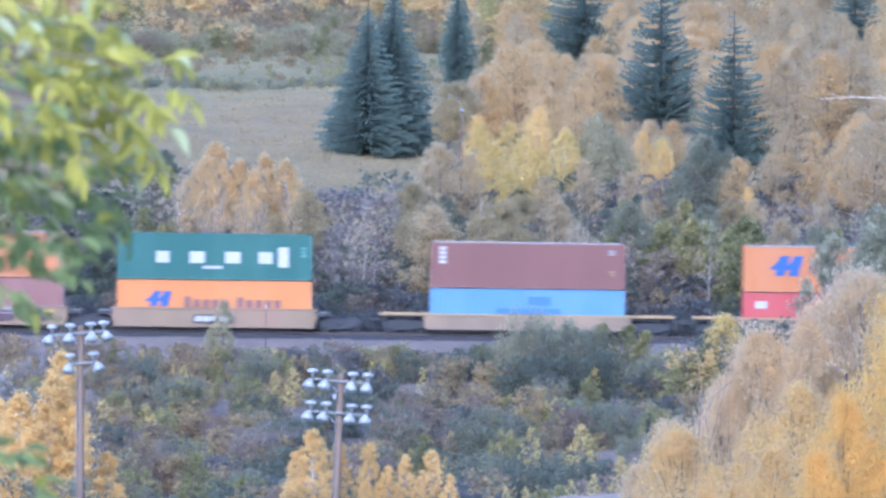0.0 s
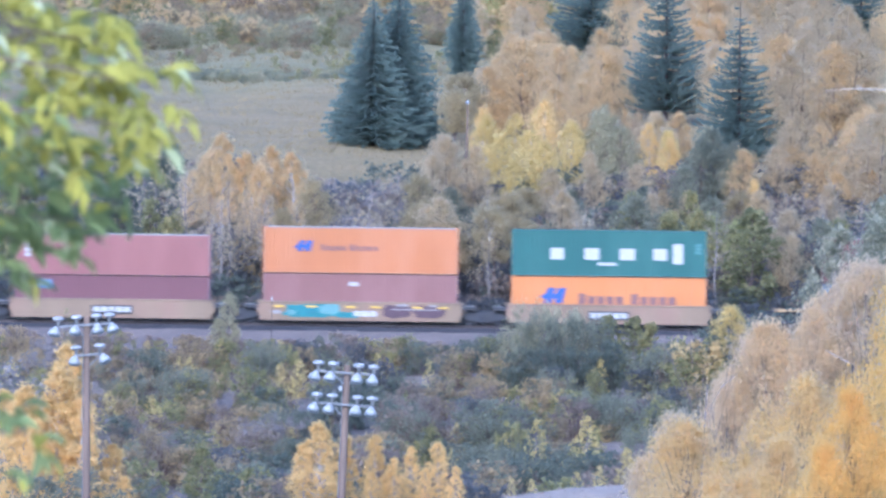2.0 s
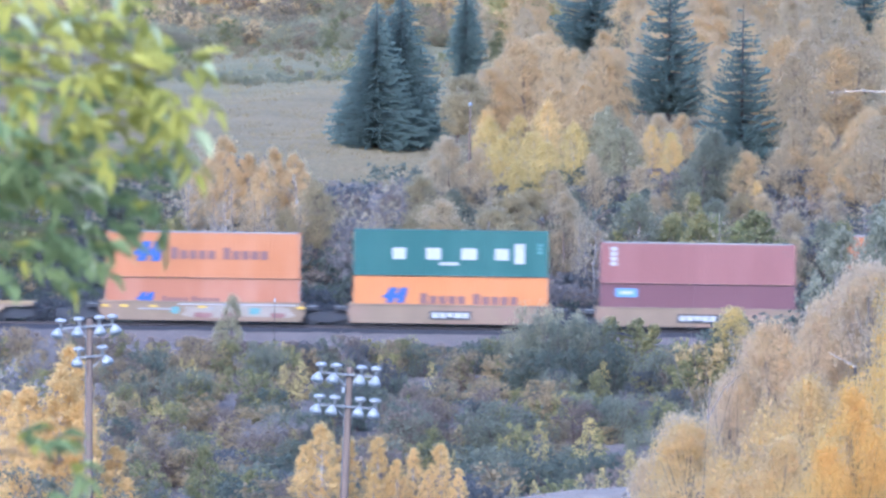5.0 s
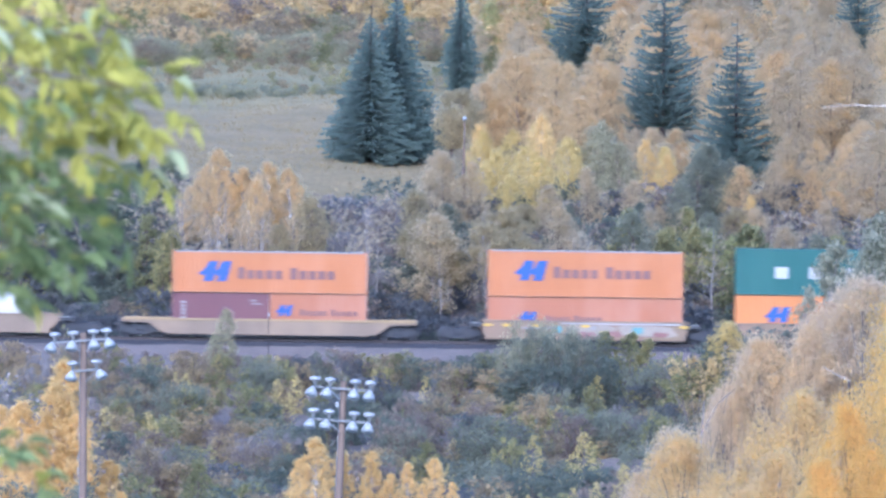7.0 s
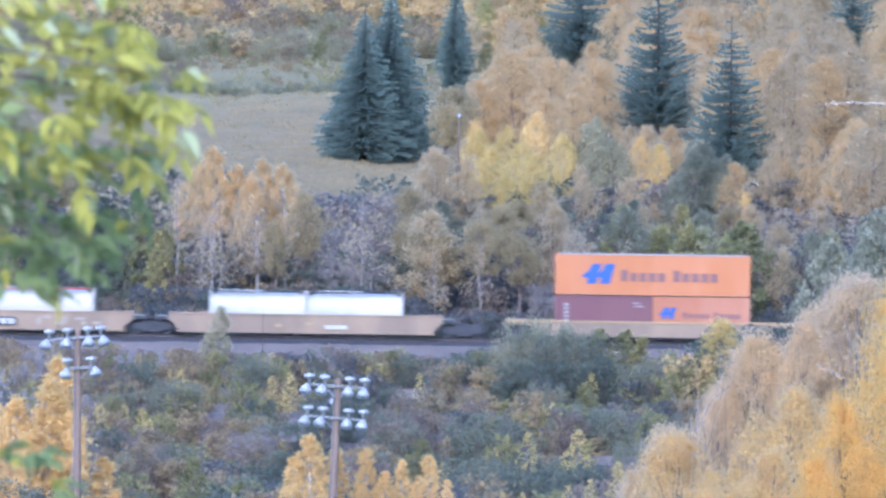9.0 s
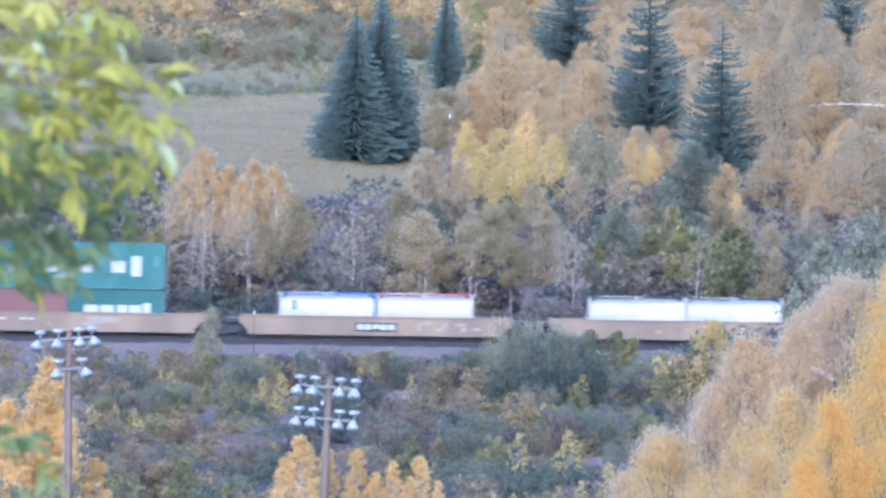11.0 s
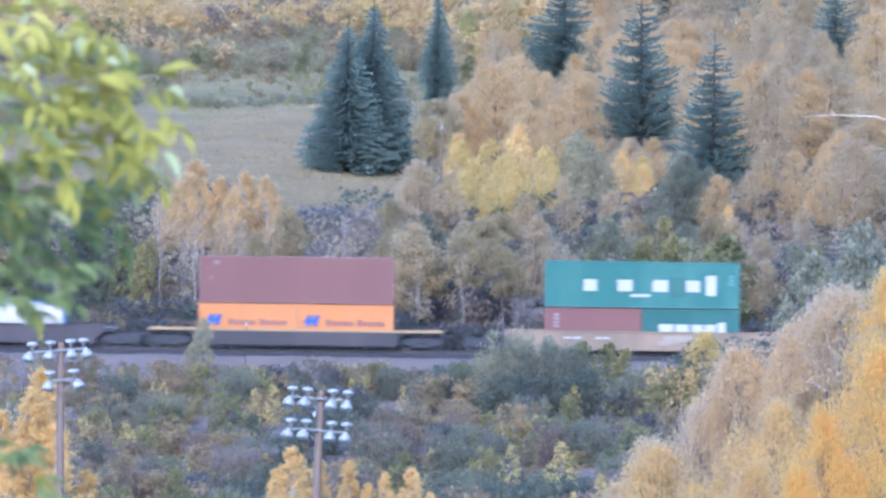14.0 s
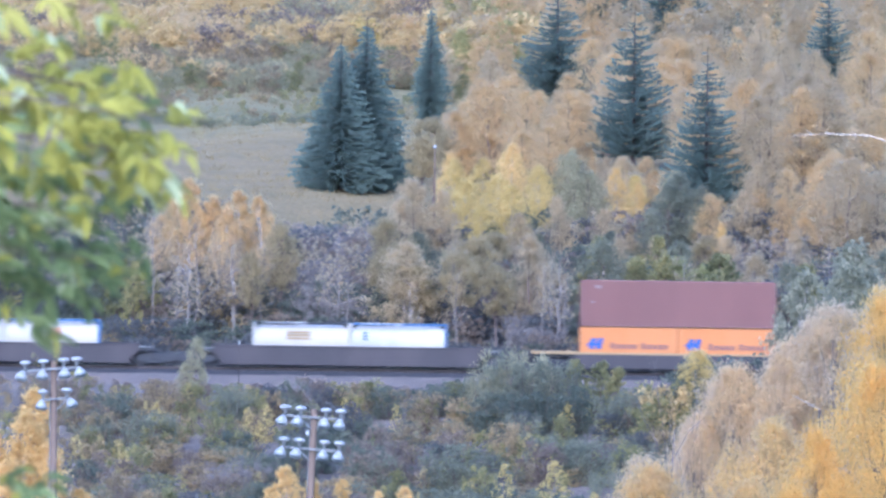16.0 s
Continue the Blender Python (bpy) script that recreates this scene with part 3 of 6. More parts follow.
def make_spruce(seed, H, R, label, boughs=420, power=0.9, tiers=0, sweep=0.0, foot=0.04, spray=0.075, tuck=0.2):
    """A spruce: drooping boughs of needle sprays all round a straight trunk."""
    rng = random.Random(seed)
    tree = tagged(new("spruce_tree"), label, "spruce tree")
    verts, faces = [], []
    tube(verts, faces, [(0, 0, -0.4), (0, 0, H * 0.5), (0, 0, H)], [0.016 * H, 0.009 * H, 0.002 * H], 8)
    quads = []
    for i in range(boughs):
        t = 1 - math.sqrt(1 - (i + rng.random()) / boughs * 0.998)
        if tiers:
            t = max(0, (round(t * tiers) + rng.uniform(-0.38, 0.38)) / tiers)
        z = H * (foot + (0.995 - foot) * t)
        a = i * 2.39996 + rng.uniform(-0.4, 0.4)
        L = (R * max(0, 1 - t) ** power + 0.10) * rng.choice((0.62, 0.8, 0.9, 1.0, 1.0, 1.08, 1.2)) * (1 - tuck + tuck * min(1, t * (8 if tuck < 0.3 else 4.5)))
        out, side = Vector((math.cos(a), math.sin(a), 0)), Vector((-math.sin(a), math.cos(a), 0))
        droop, lift = rng.uniform(0.15, 0.42), rng.uniform(0.05, 0.22) + sweep
        base_p = Vector((0, 0, z))
        if L > 0.8:
            tube(verts, faces, [base_p, base_p + out * L * 0.5 + Vector((0, 0, -droop * L * 0.5 + lift * L * 0.25)), base_p + out * L + Vector((0, 0, (lift - droop) * L))], [0.03, 0.02, 0.005], 3)
        steps = max(3, int(L / 0.27))
        for s in range(steps):
            f = (s + rng.uniform(0.2, 0.9)) / steps
            c = base_p + out * L * f + Vector((0, 0, -droop * L * f + lift * L * f * f))
            w = 0.16 + 0.42 * (L / R) * (1.1 - f)
            for sd in (-1, 1):
                d = (out + side * sd * rng.uniform(0.25, 0.8) + Vector((0, 0, rng.uniform(-0.32, 0.02)))).normalized()
                e = c + d * w * rng.uniform(0.7, 1.25)
                n = (Vector((0, 0, 1)) + rand_unit(rng) * 0.35).cross(d).cross(d).normalized() * spray
                quads += [c - n * 0.6, c + n * 0.8, e + n * 0.3, e - n * 0.3]
            hang = Vector((rng.uniform(-0.05, 0.05), rng.uniform(-0.05, 0.05), -rng.uniform(0.1, 0.24)))
            quads += [c - out * 0.12, c + out * 0.12, c + hang + out * 0.06, c + hang - out * 0.06]
    link_mesh("trunk", verts, faces, M["bark_dark"], tree)
    ob = new("crown", blades_mesh("crown", np.array([tuple(q) for q in quads]), M["needles"], 4))
    ob.parent = tree
    tree["height"] = H
    return tree


PLACED = {}


def plant(kind, x, y, height, wide=1.0, group=""):
    """Sets the next variant of a kind on the ground at x, y, as tall as given."""
    variants = KINDS[kind]
    i = PLACED.get(kind, 0)
    PLACED[kind] = i + 1
    src = variants[i % len(variants)]
    s = height / src["height"]
    rng = random.Random(i * 77 + len(kind))
    m = pose(x, y, ground_z(x, y) - 0.05, 0, 0, rng.uniform(0, 360)) @ Matrix.Diagonal((s * wide, s * wide, s, 1))
    if i < len(variants):
        src.matrix_basis = m
        src["planted"] = 1
        ob = src
    else:
        ob = copy_thing(src, m @ Matrix.Diagonal((1 / src.scale.x, 1 / src.scale.y, 1 / src.scale.z, 1)))
        ob.matrix_basis = m
    if group:
        tagged(ob, group=group)
    return ob


def variants(maker, count, seed, **kw):
    return [maker(seed + i, **kw) for i in range(count)]


KINDS = {
    "spruce": [make_spruce(11, 13.5, 4.3, "tall dense blue-green spruce on the grassy hillside", 1150, 0.86, spray=0.066),
               make_spruce(12, 13.5, 3.9, "tall dense blue-green spruce on the grassy hillside", 1150, 0.86, spray=0.066)],
    "spruce_open": [make_spruce(13, 13.5, 4.2, "dark spruce with open drooping boughs among autumn trees", 340, 0.74, 20, 0.28, 0.09, 0.095),
                    make_spruce(14, 13.5, 4.0, "dark spruce with open drooping boughs among autumn trees", 360, 0.72, 22, 0.24, 0.03, 0.095)],
    "spruce_narrow": [make_spruce(15, 13.0, 2.5, "narrow dark spruce standing on the hillside", 600, 0.85, tuck=0.55)],
    "aspen_yellow": variants(make_tree, 3, 100, H=9.0, R=2.0, base=0.3, shape="oval", clumps=80, per=110, leaf=0.075, foliage="l_lemon", bark="bark_pale", clump_r=0.36, label="yellow-leaved aspen with a slender pale trunk"),
    "aspen_gold": variants(make_tree, 3, 120, H=8.5, R=1.7, base=0.38, shape="oval", clumps=66, per=120, leaf=0.075, foliage="l_apricot", bark="bark_pale", clump_r=0.32, label="thinning golden-orange aspen with a pale trunk"),
    "peach": variants(make_tree, 3, 140, H=9.0, R=2.6, base=0.15, shape="oval", clumps=76, per=120, leaf=0.078, foliage="l_peach", bark="bark", clump_r=0.36, label="peach-orange autumn tree on the hillside"),
    "gold_tree": variants(make_tree, 3, 150, H=9.0, R=2.3, base=0.15, shape="oval", clumps=76, per=110, leaf=0.078, foliage="l_gold", bark="bark_pale", clump_r=0.36, label="bright golden-yellow tree at the foot of the hillside"),
    "greytan": variants(make_tree, 3, 160, H=9.0, R=2.2, base=0.15, shape="oval", clumps=66, per=120, leaf=0.08, foliage="l_greytan", bark="bark", clump_r=0.38, label="pale grey-tan poplar losing its leaves"),
    "tan": variants(make_tree, 3, 180, H=7.0, R=1.8, base=0.48, shape="spread", clumps=66, per=80, leaf=0.078, foliage="l_tan", bark="bark", clump_r=0.32, label="tan-leaved tree beside the railway"),
    "greygreen": variants(make_tree, 3, 200, H=8.0, R=2.4, base=0.1, shape="oval", clumps=90, per=80, leaf=0.085, foliage="l_greygreen", bark="bark", clump_r=0.32, label="grey-green willow-like tree with a dense crown"),
    "sage_tree": variants(make_tree, 3, 210, H=8.0, R=2.3, base=0.08, shape="oval", clumps=60, per=90, leaf=0.1, foliage="l_sage", bark="bark", label="pale sage-green poplar with a leafy crown"),
    "olive": variants(make_tree, 3, 220, H=6.0, R=1.6, base=0.05, shape="oval", clumps=79, per=37, leaf=0.111, foliage="l_olive", bark="bark", clump_r=0.26, label="olive-green tree turning yellow"),
    "lime_tree": variants(make_tree, 2, 230, H=6.0, R=1.9, base=0.05, shape="oval", clumps=70, per=80, leaf=0.085, foliage="l_lime", bark="bark", clump_r=0.34, label="yellow-green leafy tree at the wood's edge"),
    "darktree": variants(make_tree, 2, 240, H=7.0, R=2.2, base=0.08, shape="oval", clumps=97, per=39, leaf=0.117, foliage="l_dark", bark="bark", clump_r=0.26, label="dark green leafy tree at the wood's edge"),
    "birch": variants(make_bare, 4, 260, H=8.0, R=1.6, bark="bark_birch", label="bare pale birch with thin grey twigs", leaf="l_greytan", leaves=500),
    "birch_thin": variants(make_bare, 2, 270, H=5.0, R=1.2, bark="twigs", label="thin leafless sapling on the bank", leaf="l_olive", leaves=360),
    "snag": variants(make_bare, 1, 295, H=8.0, R=3.4, bark="twigs", label="leafless pale sapling among the poplars"),
    "greybush": variants(make_bare, 3, 280, H=4.0, R=1.8, bark="twigs", label="leafless grey bush of fine upright twigs", thing="bare_shrub", category="bare shrub", stems=4, leaf="l_lavender", leaves=2400, blade=0.042),
    "young_aspen": variants(make_tree, 4, 300, H=6.0, R=1.75, base=0.03, shape="flame", clumps=170, per=56, leaf=0.056, foliage="l_gold", bark="bark_pale", label="young golden-yellow aspen below the bank", clump_r=0.2),
    "sapling": variants(make_tree, 3, 320, H=4.0, R=1.2, base=0.1, shape="flame", clumps=80, per=14, leaf=0.055, foliage="l_lemon", bark="twigs", label="thin pale-yellow sapling beside the gravel", clump_r=0.2),
    "shrub_dark": variants(make_tree, 3, 340, H=2.4, R=1.5, base=0.05, shape="spread", clumps=36, per=80, leaf=0.065, foliage="l_dark", bark="twigs_dark", label="dense dark green shrub on the bank", stems=3, clump_r=0.34, category="shrub", thing="shrub"),
    "shrub_greygreen": variants(make_tree, 3, 350, H=2.6, R=1.6, base=0.05, shape="spread", clumps=40, per=84, leaf=0.06, foliage="l_greygreen", bark="twigs_dark", label="grey-green leafy shrub on the bank", stems=3, clump_r=0.34, category="shrub", thing="shrub"),
    "shrub_maroon": variants(make_tree, 3, 360, H=2.2, R=1.4, base=0.05, shape="spread", clumps=32, per=56, leaf=0.071, foliage="l_maroon", bark="twigs_dark", label="maroon-brown autumn shrub on the bank", stems=4, clump_r=0.34, category="shrub", thing="shrub"),
    "shrub_brown": variants(make_tree, 3, 370, H=2.2, R=1.3, base=0.05, shape="spread", clumps=30, per=63, leaf=0.071, foliage="l_brown", bark="twigs_dark", label="brown withering shrub on the bank", stems=4, clump_r=0.34, category="shrub", thing="shrub"),
    "shrub_olive": variants(make_tree, 3, 380, H=2.4, R=1.2, base=0.05, shape="oval", clumps=30, per=66, leaf=0.071, foliage="l_olive", bark="twigs_dark", label="olive-yellow shrub on the bank", stems=3, clump_r=0.34, category="shrub", thing="shrub"),
    # a shrub whose leaf colour carries the shade of the undergrowth
    "shrub_deep": variants(make_tree, 3, 345, H=2.4, R=1.5, base=0.02, shape="spread", clumps=34, per=60, leaf=0.085, foliage="l_shade_tone", bark="twigs_dark", label="shrub with shade toned into its leaf colour", stems=3, clump_r=0.36, category="shrub", thing="shrub"),
    "shrub_sage": variants(make_tree, 3, 385, H=2.4, R=1.6, base=0.03, shape="spread", clumps=44, per=110, leaf=0.05, foliage="l_sage", bark="twigs_dark", label="sage-green brush on the hillside grass", stems=3, clump_r=0.36, category="shrub", thing="shrub"),
    "shrub_peach": variants(make_tree, 3, 390, H=2.6, R=1.5, base=0.03, shape="spread", clumps=30, per=60, leaf=0.09, foliage="l_peach", bark="twigs_dark", label="orange-yellow brush on the upper hillside", stems=3, clump_r=0.36, category="shrub", thing="shrub"),
    "shrub_gold": variants(make_tree, 2, 395, H=2.6, R=1.4, base=0.03, shape="spread", clumps=30, per=60, leaf=0.09, foliage="l_yellow", bark="twigs_dark", label="golden brush on the upper hillside", stems=3, clump_r=0.36, category="shrub", thing="shrub"),
    "shrub_lemon": variants(make_tree, 2, 397, H=2.6, R=1.4, base=0.03, shape="spread", clumps=30, per=60, leaf=0.09, foliage="l_lemon", bark="twigs_dark", label="lemon-yellow brush on the upper hillside", stems=3, clump_r=0.36, category="shrub", thing="shrub"),
    "poplar_pale": variants(make_tree, 3, 400, H=18.0, R=3.0, base=0.5, shape="oval", clumps=380, per=120, leaf=0.036, foliage="l_dusty", bark="twigs", limb=0.0010, label="tall pale poplar with thin dusty tan leaves", clump_r=0.18),
    "poplar_sage": variants(make_tree, 2, 430, H=15.0, R=1.9, base=0.45, shape="oval", clumps=240, per=70, leaf=0.05, foliage="l_silver", bark="bark_pale", limb=0.0012, label="pale sage-green poplar beside the tan poplars", clump_r=0.16),
    "poplar_lemon": variants(make_tree, 2, 420, H=14.0, R=2.4, base=0.5, shape="oval", clumps=300, per=110, leaf=0.036, foliage="l_honey", bark="twigs", limb=0.0010, label="pale honey-yellow poplar below the bank", clump_r=0.2),
    "poplar_yellow": variants(make_tree, 2, 410, H=17.0, R=3.0, base=0.5, shape="oval", clumps=340, per=130, leaf=0.036, foliage="l_amber", bark="bark", limb=0.0012, label="tall bright golden-yellow poplar in full leaf", clump_r=0.2),
}
GROUPS = {"spruce": "spruces on the hillside", "young_aspen": "young aspens below the bank"}

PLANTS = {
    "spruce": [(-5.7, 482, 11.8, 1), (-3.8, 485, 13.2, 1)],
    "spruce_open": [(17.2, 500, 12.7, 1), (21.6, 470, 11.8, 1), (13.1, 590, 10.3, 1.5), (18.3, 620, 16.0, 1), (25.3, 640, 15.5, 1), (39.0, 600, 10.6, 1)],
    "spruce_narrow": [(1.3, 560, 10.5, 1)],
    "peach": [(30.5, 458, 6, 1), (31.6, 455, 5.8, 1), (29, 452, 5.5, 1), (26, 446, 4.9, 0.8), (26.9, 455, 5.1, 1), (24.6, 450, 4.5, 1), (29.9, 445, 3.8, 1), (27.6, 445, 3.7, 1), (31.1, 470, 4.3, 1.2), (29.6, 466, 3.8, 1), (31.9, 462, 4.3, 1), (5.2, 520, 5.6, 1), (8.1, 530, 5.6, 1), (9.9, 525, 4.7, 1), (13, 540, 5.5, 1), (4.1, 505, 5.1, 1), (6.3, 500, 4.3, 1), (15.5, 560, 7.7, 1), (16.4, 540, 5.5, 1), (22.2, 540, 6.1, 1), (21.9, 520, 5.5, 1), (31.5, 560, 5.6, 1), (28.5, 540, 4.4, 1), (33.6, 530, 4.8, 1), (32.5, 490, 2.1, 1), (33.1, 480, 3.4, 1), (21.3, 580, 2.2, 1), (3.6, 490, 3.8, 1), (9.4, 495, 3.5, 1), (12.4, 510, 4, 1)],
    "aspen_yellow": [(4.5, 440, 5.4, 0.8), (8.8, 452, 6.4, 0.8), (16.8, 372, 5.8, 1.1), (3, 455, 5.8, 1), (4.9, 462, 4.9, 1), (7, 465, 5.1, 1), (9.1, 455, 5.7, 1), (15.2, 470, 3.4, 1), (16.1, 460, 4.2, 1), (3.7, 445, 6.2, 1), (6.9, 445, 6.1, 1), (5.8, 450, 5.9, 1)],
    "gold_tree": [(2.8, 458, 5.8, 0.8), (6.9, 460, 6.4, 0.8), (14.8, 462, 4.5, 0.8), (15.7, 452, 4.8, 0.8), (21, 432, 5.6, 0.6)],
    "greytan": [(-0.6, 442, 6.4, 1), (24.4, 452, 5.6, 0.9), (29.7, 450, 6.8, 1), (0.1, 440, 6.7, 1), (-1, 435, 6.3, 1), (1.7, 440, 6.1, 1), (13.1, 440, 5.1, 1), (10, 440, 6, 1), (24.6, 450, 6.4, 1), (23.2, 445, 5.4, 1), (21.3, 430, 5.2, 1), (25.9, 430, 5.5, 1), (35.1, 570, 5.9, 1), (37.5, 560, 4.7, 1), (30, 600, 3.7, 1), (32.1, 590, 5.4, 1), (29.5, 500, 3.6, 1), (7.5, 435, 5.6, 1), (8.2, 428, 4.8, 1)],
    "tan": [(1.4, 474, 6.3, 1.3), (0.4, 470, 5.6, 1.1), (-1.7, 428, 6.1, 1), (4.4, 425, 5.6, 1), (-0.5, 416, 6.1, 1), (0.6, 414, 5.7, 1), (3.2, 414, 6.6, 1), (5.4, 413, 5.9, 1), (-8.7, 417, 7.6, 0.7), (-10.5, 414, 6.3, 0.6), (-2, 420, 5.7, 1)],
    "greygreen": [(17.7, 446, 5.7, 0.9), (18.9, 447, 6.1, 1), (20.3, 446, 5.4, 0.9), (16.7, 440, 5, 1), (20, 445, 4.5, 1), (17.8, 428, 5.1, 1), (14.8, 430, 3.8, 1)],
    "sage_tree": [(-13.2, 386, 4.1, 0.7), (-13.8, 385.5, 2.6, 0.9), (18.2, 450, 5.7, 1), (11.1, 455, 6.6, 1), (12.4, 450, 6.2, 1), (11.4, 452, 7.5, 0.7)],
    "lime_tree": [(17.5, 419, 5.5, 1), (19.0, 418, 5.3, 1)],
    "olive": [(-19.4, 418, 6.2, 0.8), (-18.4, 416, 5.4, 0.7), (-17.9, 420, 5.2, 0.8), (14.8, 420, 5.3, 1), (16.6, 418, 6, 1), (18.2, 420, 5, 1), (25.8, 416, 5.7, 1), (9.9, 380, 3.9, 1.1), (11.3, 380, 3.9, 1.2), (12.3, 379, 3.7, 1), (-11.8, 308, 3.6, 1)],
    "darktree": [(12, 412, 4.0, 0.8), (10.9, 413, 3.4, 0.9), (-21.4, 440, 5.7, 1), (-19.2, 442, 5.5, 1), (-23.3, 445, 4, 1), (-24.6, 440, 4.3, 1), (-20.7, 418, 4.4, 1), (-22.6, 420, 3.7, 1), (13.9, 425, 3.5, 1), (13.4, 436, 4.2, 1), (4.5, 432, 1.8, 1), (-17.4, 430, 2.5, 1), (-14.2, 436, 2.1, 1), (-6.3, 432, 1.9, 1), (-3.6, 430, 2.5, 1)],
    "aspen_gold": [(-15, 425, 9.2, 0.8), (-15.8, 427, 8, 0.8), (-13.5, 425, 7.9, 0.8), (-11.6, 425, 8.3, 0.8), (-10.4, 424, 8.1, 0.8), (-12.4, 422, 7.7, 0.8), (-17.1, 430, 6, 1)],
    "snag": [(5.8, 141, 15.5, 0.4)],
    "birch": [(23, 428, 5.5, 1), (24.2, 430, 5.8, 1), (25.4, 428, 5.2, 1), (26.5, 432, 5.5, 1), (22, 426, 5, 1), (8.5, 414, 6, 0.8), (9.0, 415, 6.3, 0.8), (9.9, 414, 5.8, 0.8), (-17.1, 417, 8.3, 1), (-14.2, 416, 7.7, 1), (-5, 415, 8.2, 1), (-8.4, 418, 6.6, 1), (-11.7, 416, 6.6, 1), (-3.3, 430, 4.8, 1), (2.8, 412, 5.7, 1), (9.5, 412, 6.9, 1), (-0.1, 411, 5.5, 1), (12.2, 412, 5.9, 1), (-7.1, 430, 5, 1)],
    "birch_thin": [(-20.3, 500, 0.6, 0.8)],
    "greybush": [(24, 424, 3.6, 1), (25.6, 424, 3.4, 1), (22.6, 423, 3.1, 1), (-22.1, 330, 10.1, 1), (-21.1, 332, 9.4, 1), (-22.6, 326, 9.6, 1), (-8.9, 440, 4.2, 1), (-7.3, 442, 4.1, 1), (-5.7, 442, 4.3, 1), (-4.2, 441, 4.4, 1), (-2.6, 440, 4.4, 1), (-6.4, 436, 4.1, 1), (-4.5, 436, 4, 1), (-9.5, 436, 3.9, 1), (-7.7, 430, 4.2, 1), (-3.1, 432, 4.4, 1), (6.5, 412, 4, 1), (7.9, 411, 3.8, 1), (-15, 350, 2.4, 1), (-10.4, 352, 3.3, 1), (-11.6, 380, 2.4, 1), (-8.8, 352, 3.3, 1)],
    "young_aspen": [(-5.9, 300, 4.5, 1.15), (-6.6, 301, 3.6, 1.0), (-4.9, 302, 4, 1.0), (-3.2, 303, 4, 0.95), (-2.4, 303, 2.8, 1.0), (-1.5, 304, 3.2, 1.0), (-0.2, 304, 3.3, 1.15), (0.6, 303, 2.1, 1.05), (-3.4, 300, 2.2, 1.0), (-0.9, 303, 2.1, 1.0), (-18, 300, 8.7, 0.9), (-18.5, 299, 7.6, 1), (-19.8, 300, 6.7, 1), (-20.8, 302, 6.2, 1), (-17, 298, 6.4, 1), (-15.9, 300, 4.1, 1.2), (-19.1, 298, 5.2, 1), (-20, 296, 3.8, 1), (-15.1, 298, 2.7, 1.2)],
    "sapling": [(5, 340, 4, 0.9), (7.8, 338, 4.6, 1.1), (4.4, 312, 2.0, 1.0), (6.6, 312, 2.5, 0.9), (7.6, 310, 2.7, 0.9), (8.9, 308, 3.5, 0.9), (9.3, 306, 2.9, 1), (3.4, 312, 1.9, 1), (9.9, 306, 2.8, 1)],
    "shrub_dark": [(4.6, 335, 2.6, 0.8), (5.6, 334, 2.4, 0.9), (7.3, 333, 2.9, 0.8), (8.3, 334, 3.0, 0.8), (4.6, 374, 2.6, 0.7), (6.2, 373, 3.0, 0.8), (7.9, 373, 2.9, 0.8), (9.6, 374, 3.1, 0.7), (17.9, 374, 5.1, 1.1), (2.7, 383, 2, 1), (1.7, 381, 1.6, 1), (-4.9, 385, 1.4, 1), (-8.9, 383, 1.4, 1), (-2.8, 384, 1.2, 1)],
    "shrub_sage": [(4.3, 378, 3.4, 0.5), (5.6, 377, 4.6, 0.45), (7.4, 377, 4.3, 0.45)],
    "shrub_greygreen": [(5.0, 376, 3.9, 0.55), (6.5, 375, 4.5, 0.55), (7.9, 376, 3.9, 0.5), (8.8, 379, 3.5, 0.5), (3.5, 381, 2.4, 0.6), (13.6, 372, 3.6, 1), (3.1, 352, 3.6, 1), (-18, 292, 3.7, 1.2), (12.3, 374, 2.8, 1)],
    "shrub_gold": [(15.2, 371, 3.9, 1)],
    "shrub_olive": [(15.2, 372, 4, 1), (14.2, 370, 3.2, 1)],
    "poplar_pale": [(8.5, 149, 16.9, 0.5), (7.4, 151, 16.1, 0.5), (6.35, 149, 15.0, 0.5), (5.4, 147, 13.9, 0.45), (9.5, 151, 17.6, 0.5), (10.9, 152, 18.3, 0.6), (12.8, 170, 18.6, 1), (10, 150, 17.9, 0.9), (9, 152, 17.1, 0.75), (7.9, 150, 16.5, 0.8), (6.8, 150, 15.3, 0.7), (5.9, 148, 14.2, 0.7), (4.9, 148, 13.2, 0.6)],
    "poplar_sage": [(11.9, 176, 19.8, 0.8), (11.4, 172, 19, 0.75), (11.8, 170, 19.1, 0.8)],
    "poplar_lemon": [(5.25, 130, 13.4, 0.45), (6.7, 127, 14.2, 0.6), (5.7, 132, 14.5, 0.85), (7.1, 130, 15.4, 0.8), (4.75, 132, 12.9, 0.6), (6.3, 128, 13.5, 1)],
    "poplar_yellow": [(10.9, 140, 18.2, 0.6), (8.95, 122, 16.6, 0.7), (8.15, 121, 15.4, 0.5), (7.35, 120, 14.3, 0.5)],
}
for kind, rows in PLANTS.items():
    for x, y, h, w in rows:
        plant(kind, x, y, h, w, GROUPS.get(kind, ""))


# spruces and clearings that stand free of other trees towards the valley
# (x, y, height above the ground from which the tree shows)
CLEAR = [(13.3, 590, 0.8), (1.5, 560, 0.8), (17.4, 500, 0.8), (21.7, 470, 0.8), (-5.6, 482, 0.8), (-3.6, 485, 0.8), (17.9, 620, 4.2), (25.3, 640, 2.5), (39.0, 600, 4.8), (3.6, 640, 1.0)]


